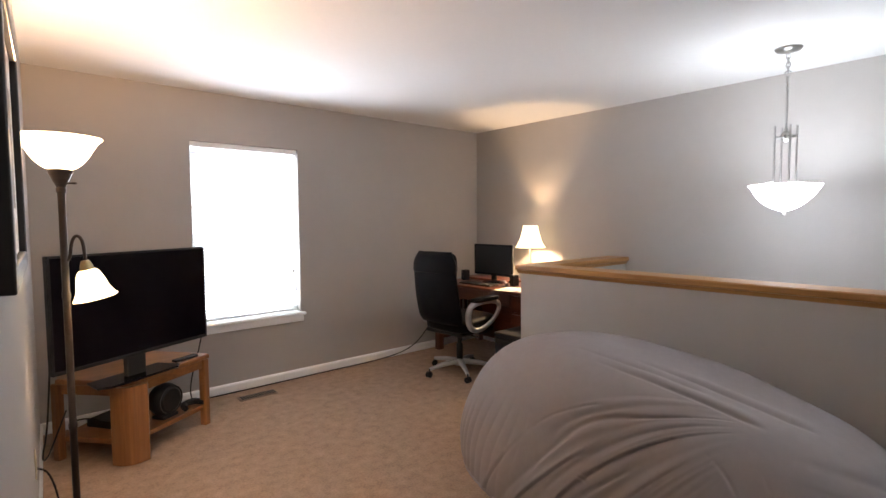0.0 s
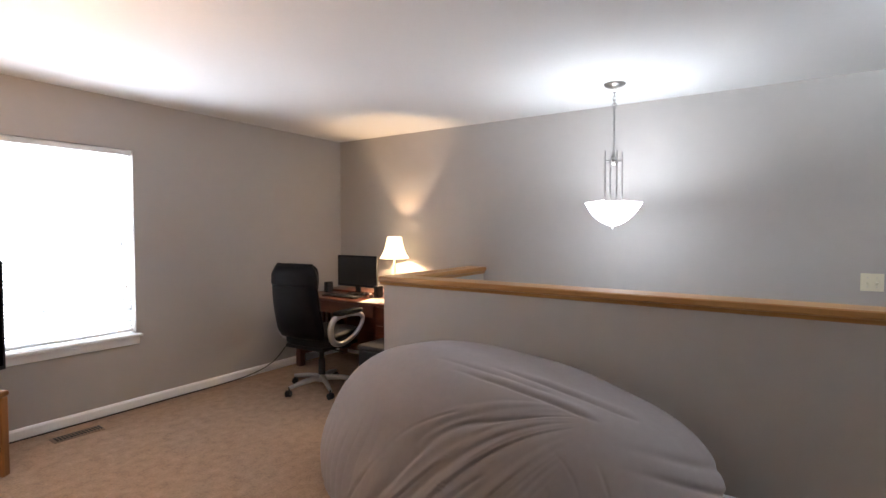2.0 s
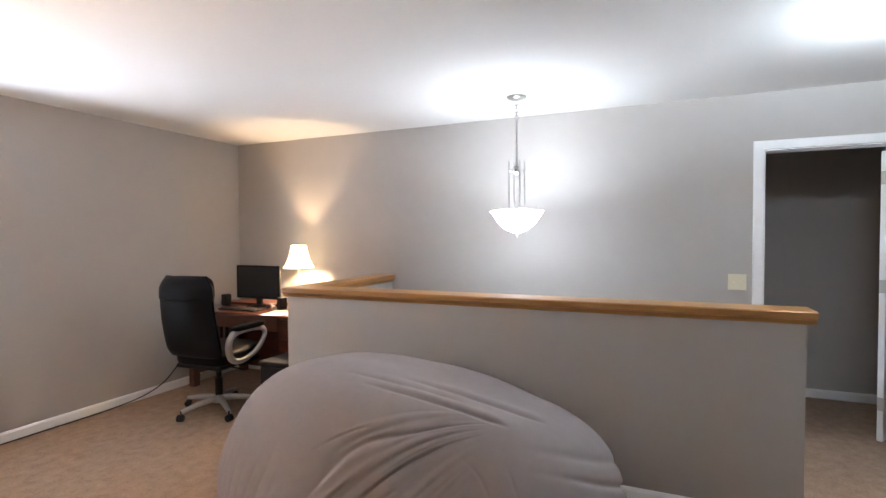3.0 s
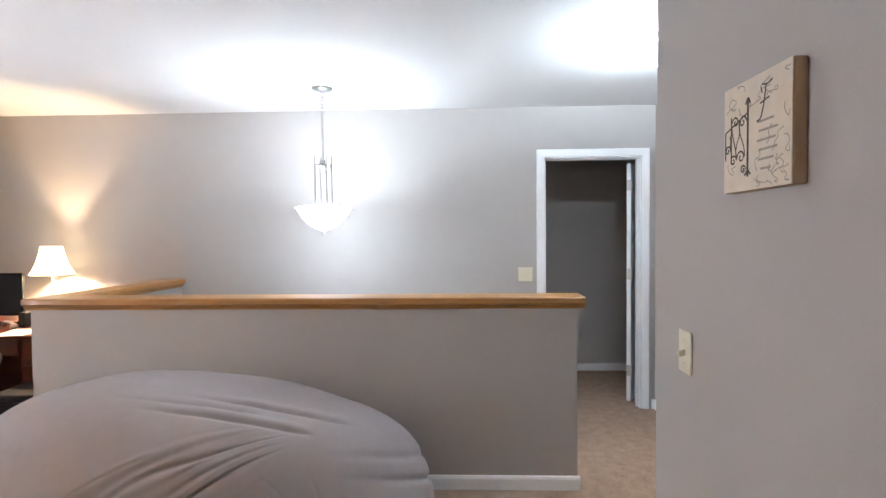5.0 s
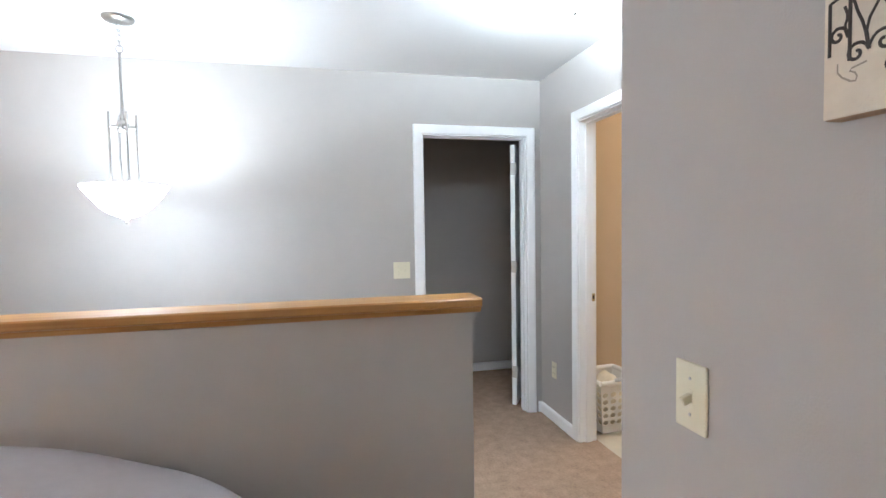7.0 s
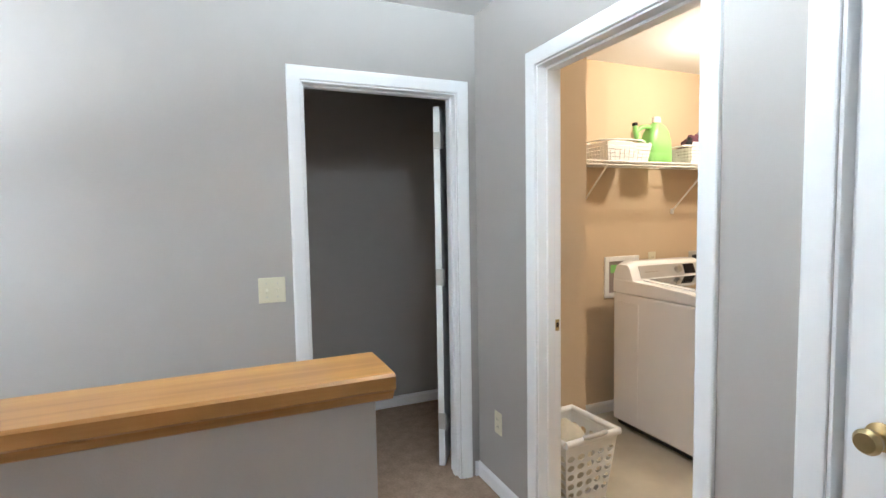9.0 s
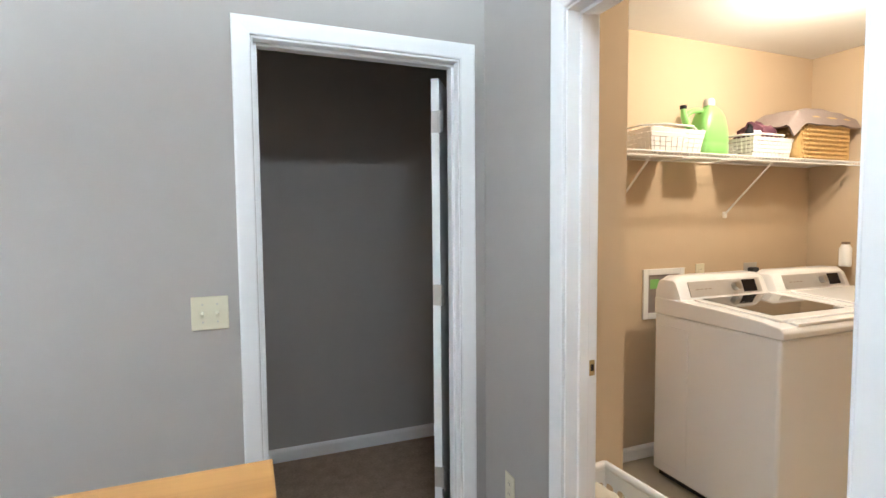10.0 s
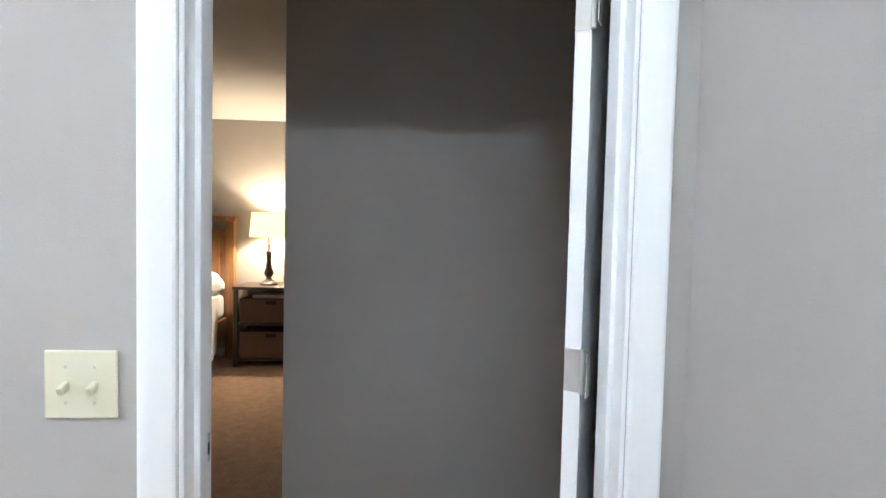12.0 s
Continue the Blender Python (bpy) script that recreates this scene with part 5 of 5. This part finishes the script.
def bin_basket(at, lx, ly, h, label, mat=M_PLASTIC):
    """Tapered plastic storage basket with slotted sides."""
    b = thing("storage_basket", label, "basket", at, 0, "baskets on the shelf")
    t = 0.003

    part("bottom", box(-lx * 0.44, lx * 0.44, -ly * 0.44, ly * 0.44, 0.001, 0.006, 0.002), mat, b)
    n = 5
    for i in range(n):
        z0, z1 = 0.006 + i * (h - 0.02) / n, 0.006 + (i + 0.88) * (h - 0.02) / n
        k0, k1 = 0.88 + 0.12 * z0 / h, 0.88 + 0.12 * z1 / h
        bm = bmesh.new()
        for sx, sy in ((1, 0), (-1, 0), (0, 1), (0, -1)):
            for kk, zz in ((0, 0),):
                if sx:
                    x0, x1 = sx * lx / 2 * k0, sx * lx / 2 * k1
                    vs = [bm.verts.new(p) for p in ((x0, -ly / 2 * k0, z0), (x0, ly / 2 * k0, z0), (x1, ly / 2 * k1, z1), (x1, -ly / 2 * k1, z1))]
                else:
                    y0, y1 = sy * ly / 2 * k0, sy * ly / 2 * k1
                    vs = [bm.verts.new(p) for p in ((-lx / 2 * k0, y0, z0), (lx / 2 * k0, y0, z0), (lx / 2 * k1, y1, z1), (-lx / 2 * k1, y1, z1))]
                bm.faces.new(vs)
        bmesh.ops.recalc_face_normals(bm, faces=bm.faces)
        bmesh.ops.solidify(bm, geom=bm.faces[:], thickness=0.003)
        part("band", bm, mat, b)
    for sx in (1, -1):
        for k in range(9):
            f = -0.44 + 0.11 * k
            part("rib", tube([(sx * lx / 2 * 0.885, ly * f * 0.88, 0.004), (sx * lx / 2 * 0.99, ly * f, h - 0.01)], 0.0025, 6), mat, b)
            part("rib", tube([(lx * f * 0.88, sx * ly / 2 * 0.885, 0.004), (lx * f, sx * ly / 2 * 0.99, h - 0.01)], 0.0025, 6), mat, b)
    part("rim", tube([(-lx / 2, -ly / 2, h), (lx / 2, -ly / 2, h), (lx / 2, ly / 2, h), (-lx / 2, ly / 2, h)], 0.006, 8, closed=True, smooth_path=1), mat, b, smooth=True)
    return b


ZS = SZ + 0.004
b1 = bin_basket((4.42, -2.875, ZS), 0.26, 0.37, 0.135, "white slotted plastic basket on the wire shelf")
b2 = bin_basket((4.42, -3.575, ZS), 0.26, 0.33, 0.125, "white slotted plastic basket full of odds and ends")


def lump(name, label, category, at, size, mat, seed, amp=0.25, rz=0, n=24):
    bm = bmesh.new()
    bmesh.ops.create_icosphere(bm, subdivisions=4, radius=1)
    for v in bm.verts:
        d = 1 + amp * noise.noise(v.co * 1.7 + Vector((seed, 0, 0))) + amp * 0.6 * noise.noise(v.co * 4.1 + Vector((0, seed, 0)))
        v.co = Vector((v.co.x * d * size[0], v.co.y * d * size[1], max(-0.55, v.co.z) * d * size[2] + size[2] * 0.55))
    lo = min(v.co.z for v in bm.verts)
    for v in bm.verts:
        v.co.z -= lo
    return tagged(link(name, bm, mat, smooth=True, at=pose(*at, 0, 0, rz)), label, category)


lump("rag", "white crumpled rag in the plastic basket", "cloth", (4.42, -2.90, ZS + 0.01), (0.10, 0.13, 0.085), M_SHEET, 3)
lump("dark_scarf", "dark crumpled cloth heaped in the basket", "cloth", (4.42, -3.60, ZS + 0.01), (0.10, 0.12, 0.11), M_PURPLE, 7, 0.4)
tagged(link("sock_ball", lathe([(0, 0), (0.03, 0.006), (0.04, 0.03), (0.03, 0.055), (0, 0.062)], 20), M_SHEET, smooth=True, at=pose(4.37, -3.53, ZS + 0.10)), "small white rolled sock on the heap", "sock")
for k, (y, c) in enumerate(((-3.47, M_BLUEGREY), (-3.52, M_PURPLE), (-3.63, M_SILVER))):
    can = thing("spray_bottle", "small dark bottle standing in the basket", "bottle", (4.36 + 0.03 * k, y, ZS + 0.07), 0, "bottles in the basket")
    part("body", lathe([(0, 0), (0.02, 0), (0.022, 0.01), (0.022, 0.08), (0.010, 0.10), (0, 0.10)], 16), c, can, smooth=True)
    part("cap", lathe([(0, 0.099), (0.011, 0.099), (0.011, 0.118), (0, 0.12)], 12), M_BLACK, can, smooth=True)

# green jug with spout and handle
jug = thing("green_jug", "bright green plastic watering jug with white cap", "jug", (4.40, -3.205, ZS), 0)
jug.scale = (1.06, 1.06, 1.06)
bm = bmesh.new()
rings = []
for z, hx_, hy_ in ((0.0, 0.060, 0.092), (0.006, 0.064, 0.098), (0.06, 0.064, 0.098), (0.068, 0.062, 0.095), (0.075, 0.064, 0.098), (0.14, 0.062, 0.092), (0.20, 0.056, 0.074), (0.235, 0.046, 0.052), (0.252, 0.028, 0.030), (0.262, 0.022, 0.022)):
    rings.append([bm.verts.new((hx_ * math.copysign(abs(math.cos(a)) ** 0.55, math.cos(a)), hy_ * math.copysign(abs(math.sin(a)) ** 0.55, math.sin(a)), z)) for a in [2 * math.pi * i / 32 for i in range(32)]])
for a, b in zip(rings, rings[1:]):
    for i in range(32):
        bm.faces.new((a[i], a[(i + 1) % 32], b[(i + 1) % 32], b[i]))
bm.faces.new(rings[0]), bm.faces.new(rings[-1])
part("body", bm, M_GREEN, jug, smooth=True)
part("handle", tube([(0, 0.03, 0.225), (0, 0.075, 0.235), (0, 0.13, 0.225), (0, 0.165, 0.19), (0, 0.160, 0.155), (0, 0.12, 0.14), (0, 0.085, 0.13)], 0.014, 12, smooth_path=2), M_GREEN, jug, smooth=True)
part("spout", tube([(0, 0.155, 0.165), (0, 0.172, 0.205), (0, 0.176, 0.235)], [0.018, 0.016, 0.013], 12), M_GREEN, jug, smooth=True)
part("spout_cap", tube([(0, 0.1755, 0.234), (0, 0.177, 0.252)], 0.017, 12), M_BLACK, jug, "black spout cap")
part("cap", lathe([(0, 0.262), (0.026, 0.262), (0.027, 0.285), (0.022, 0.297), (0, 0.298)], 20), M_PLASTIC, jug, "white screw cap", True)

# wicker basket with a folded cloth over it
wk = thing("wicker_basket", "honey wicker basket on the wire shelf", "basket", (4.42, -4.02, ZS))
part("liner", box(-0.125, 0.125, -0.245, 0.245, 0.0, 0.22, 0.02), M_WICKER, wk)
for k in range(9):
    z = 0.012 + 0.026 * k
    pts = []
    for i in range(64):
        a = 2 * math.pi * i / 64
        c, s = math.cos(a), math.sin(a)
        wv = 0.004 * (1 if (i + k) % 2 else -1)
        g = 0.94 + 0.06 * k / 8
        pts.append(((0.133 * g + wv) * math.copysign(abs(c) ** 0.45, c), (0.255 * g + wv) * math.copysign(abs(s) ** 0.35, s), z))
    part("woven_strand", tube(pts, 0.0115, 6, closed=True), M_WICKER, wk, smooth=True)
part("rim", tube([(0.138 * math.copysign(abs(math.cos(a)) ** 0.45, math.cos(a)), 0.262 * math.copysign(abs(math.sin(a)) ** 0.35, math.sin(a)), 0.238) for a in [2 * math.pi * i / 48 for i in range(48)]], 0.012, 8, closed=True), M_WICKER, wk, smooth=True)
bm = bmesh.new()
rows = []
for i in range(22):
    row = []
    for j in range(40):
        u, v = i / 21, j / 39
        x, y = -0.165 + 0.31 * u, -0.27 + 0.60 * v
        z = 0.256 + 0.05 * math.sin(v * 3.0) * (1 - abs(2 * u - 1) ** 4) + 0.012 * noise.noise(Vector((u * 5, v * 5, 0)))
        if v > 0.86:
            z -= (v - 0.86) * 0.55
        if u < 0.12:
            z -= (0.12 - u) * 0.5
        row.append(bm.verts.new((x, y, z)))
    rows.append(row)
for a, b in zip(rows, rows[1:]):
    for j in range(39):
        bm.faces.new((a[j], a[j + 1], b[j + 1], b[j]))
bmesh.ops.recalc_face_normals(bm, faces=bm.faces)
bmesh.ops.solidify(bm, geom=bm.faces[:], thickness=0.012)
tagged(link("folded_blanket", bm, M_TAUPE, smooth=True, at=pose(4.42, -4.02, ZS)), "taupe folded blanket draped over the wicker basket", "blanket")

# laundry basket with holes
lb = thing("laundry_basket", "white plastic laundry basket with round holes, towels inside", "laundry basket", (3.86, -2.07, -0.003), 4)
LXB, LYB, LXT, LYT, LH = 0.125, 0.125, 0.165, 0.165, 0.37


def side_panel(bm, p0, p1, q0, q1, nx, nz):
    """Flat side between bottom edge p0 p1 and top edge q0 q1, pierced by oval holes."""
    p0, p1, q0, q1 = map(Vector, (p0, p1, q0, q1))

    def at(u, v):
        return (p0 * (1 - u) + p1 * u) * (1 - v) + (q0 * (1 - u) + q1 * u) * v

    seg = 12
    for i in range(nx):
        for k in range(nz):
            u0, u1, v0, v1 = i / nx, (i + 1) / nx, k / nz, (k + 1) / nz
            pierced = 0 < k < nz - 1
            outer, inner = [], []
            for s in range(seg):
                a = 2 * math.pi * (s + 0.5) / seg
                c, d = math.cos(a), math.sin(a)
                m = max(abs(c), abs(d))
                outer.append(at(u0 + (u1 - u0) * (0.5 + 0.5 * c / m), v0 + (v1 - v0) * (0.5 + 0.5 * d / m)))
                inner.append(at(u0 + (u1 - u0) * (0.5 + 0.36 * c), v0 + (v1 - v0) * (0.5 + 0.35 * d)))
            vo = [bm.verts.new(p) for p in outer]
            if pierced:
                vi = [bm.verts.new(p) for p in inner]
                for s in range(seg):
                    bm.faces.new((vo[s], vo[(s + 1) % seg], vi[(s + 1) % seg], vi[s]))
            else:
                bm.faces.new(vo)


for a, b in (((-1, -1), (1, -1)), ((1, -1), (1, 1)), ((1, 1), (-1, 1)), ((-1, 1), (-1, -1))):
    bm = bmesh.new()
    side_panel(bm, (a[0] * LXB, a[1] * LYB, 0.0), (b[0] * LXB, b[1] * LYB, 0.0), (a[0] * LXT, a[1] * LYT, LH - 0.03), (b[0] * LXT, b[1] * LYT, LH - 0.03), 5, 7)
    bmesh.ops.remove_doubles(bm, verts=bm.verts, dist=0.0005)
    bmesh.ops.recalc_face_normals(bm, faces=bm.faces)
    bmesh.ops.solidify(bm, geom=bm.faces[:], thickness=0.003)
    part("side", bm, M_PLASTIC, lb)
part("bottom", box(-LXB, LXB, -LYB, LYB, 0.0, 0.005), M_PLASTIC, lb)
for a, b in (((-1, -1), (1, -1)), ((1, -1), (1, 1)), ((1, 1), (-1, 1)), ((-1, 1), (-1, -1))):
    part("collar", tube([(a[0] * (LXT + 0.004), a[1] * (LYT + 0.004), LH - 0.02), (b[0] * (LXT + 0.004), b[1] * (LYT + 0.004), LH - 0.02)], 0.017, 10), M_PLASTIC, lb, smooth=True)
part("grip", tube([(-0.178, -0.07, LH), (-0.195, -0.04, LH + 0.006), (-0.195, 0.04, LH + 0.006), (-0.178, 0.07, LH)], 0.012, 10, smooth_path=2), M_SILVER, lb, "grey soft grip", True)
lump("towel", "cream towel heaped in the laundry basket", "towel", (3.87, -2.06, 0.02), (0.13, 0.13, 0.215), M_CREAM, 11, 0.10)

# ---- bedroom seen through the door ----
ns = thing("nightstand", "dark espresso nightstand with two brown fabric bins", "nightstand", (8.37, 0.10, 0))
for x in (-0.20, 0.20):
    for y in (-0.33, 0.33):
        part("leg", box(x - 0.018, x + 0.018, y - 0.018, y + 0.018, 0.002, 0.745, 0.003), M_DARKWOOD, ns)
part("top", box(-0.225, 0.225, -0.36, 0.36, 0.745, 0.775, 0.004), M_DARKWOOD, ns)
part("shelf", box(-0.21, 0.21, -0.34, 0.34, 0.40, 0.42, 0.003), M_DARKWOOD, ns)
part("shelf", box(-0.21, 0.21, -0.34, 0.34, 0.06, 0.08, 0.003), M_DARKWOOD, ns)
part("back_panel", box(0.20, 0.21, -0.31, 0.31, 0.08, 0.74), M_DARKWOOD, ns)
for z0, z1 in ((0.422, 0.66), (0.082, 0.34)):
    bn_ = part("bin", box(-0.20, 0.18, -0.295, 0.295, z0, z1, 0.008), M_BROWNBIN, ns, "brown woven fabric bin")
    part("handle", box(-0.206, -0.20, -0.05, 0.05, z1 - 0.055, z1 - 0.02, 0.004), M_BLACK, bn_)
tagged(link("book", turned(box(-0.10, 0.10, -0.15, 0.15, 0, 0.03, 0.003), pose(8.32, 0.14, 0.661)), M_PAPER), "pale book lying on the bin", "book")
bl = thing("bedside_lamp", "lit drum-shade lamp with dark turned base on nightstand", "table lamp", (8.37, 0.18, 0.775))
part("base", lathe([(0, 0.001), (0.085, 0.001), (0.088, 0.015), (0.06, 0.035), (0.03, 0.055), (0.026, 0.075), (0.044, 0.10), (0.046, 0.125), (0.030, 0.165), (0.022, 0.24), (0.028, 0.33), (0.016, 0.345), (0.012, 0.36), (0.010, 0.47)], 28), M_DARKWOOD, bl, smooth=True)
part("socket", lathe([(0, 0.40), (0.017, 0.40), (0.017, 0.455), (0, 0.456)], 16), M_BRASS, bl, smooth=True)
drum = [(0.185, 0.475), (0.165, 0.715), (0.163, 0.715), (0.183, 0.475)]
part("shade", lathe(drum, 40), G_BED, bl, "glowing cream drum shade", True)
bed = thing("bed", "wooden bed with white bedding beside the nightstand", "bed", (-0.05, -0.02, 0))
for y in (0.62, 2.25):
    part("headboard_post", box(8.52, 8.60, y - 0.045, y + 0.045, 0.002, 1.40, 0.008), M_BEDWOOD, bed)
part("headboard_panel", box(8.54, 8.58, 0.665, 2.205, 0.45, 1.32, 0.004), M_BEDWOOD, bed)
part("headboard_rail", box(8.51, 8.61, 0.56, 2.31, 1.40, 1.45, 0.010), M_BEDWOOD, bed)
for k in range(3):
    y0 = 0.72 + 0.50 * k
    part("panel_trim", box(8.528, 8.54, y0, y0 + 0.40, 0.75, 1.26, 0.006), M_BEDWOOD, bed)
part("side_board", box(6.55, 8.54, 0.64, 0.67, 0.22, 0.42, 0.005), M_BEDWOOD, bed)
part("mattress", box(6.55, 8.52, 0.66, 2.21, 0.42, 0.66, 0.05, 4), M_SHEET, bed)
bm = bmesh.new()
rows = []
for i in range(40):
    row = []
    for j in range(30):
        u, v = i / 39, j / 29
        x = 6.55 + 1.55 * u
        if v < 0.35:
            z, y = 0.14 + 0.55 * (v / 0.35), 0.58 - 0.03 * math.sin(u * 24) * (1 - v / 0.35) - 0.02
        else:
            z, y = 0.69 + 0.03 * noise.noise(Vector((u * 4, v * 4, 1))), 0.58 + (v - 0.35) / 0.65 * 1.60
        row.append(bm.verts.new((x, y, z)))
    rows.append(row)
for a, b in zip(rows, rows[1:]):
    for j in range(29):
        bm.faces.new((a[j], a[j + 1], b[j + 1], b[j]))
bmesh.ops.recalc_face_normals(bm, faces=bm.faces)
bmesh.ops.solidify(bm, geom=bm.faces[:], thickness=0.02)
tagged(link("duvet", bm, M_SHEET, smooth=True), "white duvet hanging over the edge of the bed", "duvet")
lump("pillow", "white crumpled pillow at the head of the bed", "pillow", (8.25, 0.84, 0.662), (0.20, 0.27, 0.17), M_SHEET, 21, 0.15)

# ---- outside ----
bm = box(-2500, 2500, YN + 0.5, 5000, -3.2, -3.0)
tagged(link("ground", bm, material("lawn", (0.10, 0.13, 0.05), 0.95, var=0.3, scale=2, bump=0.5, bump_scale=30)), "pale sunlit lawn outside the window", "ground", kind="structure")
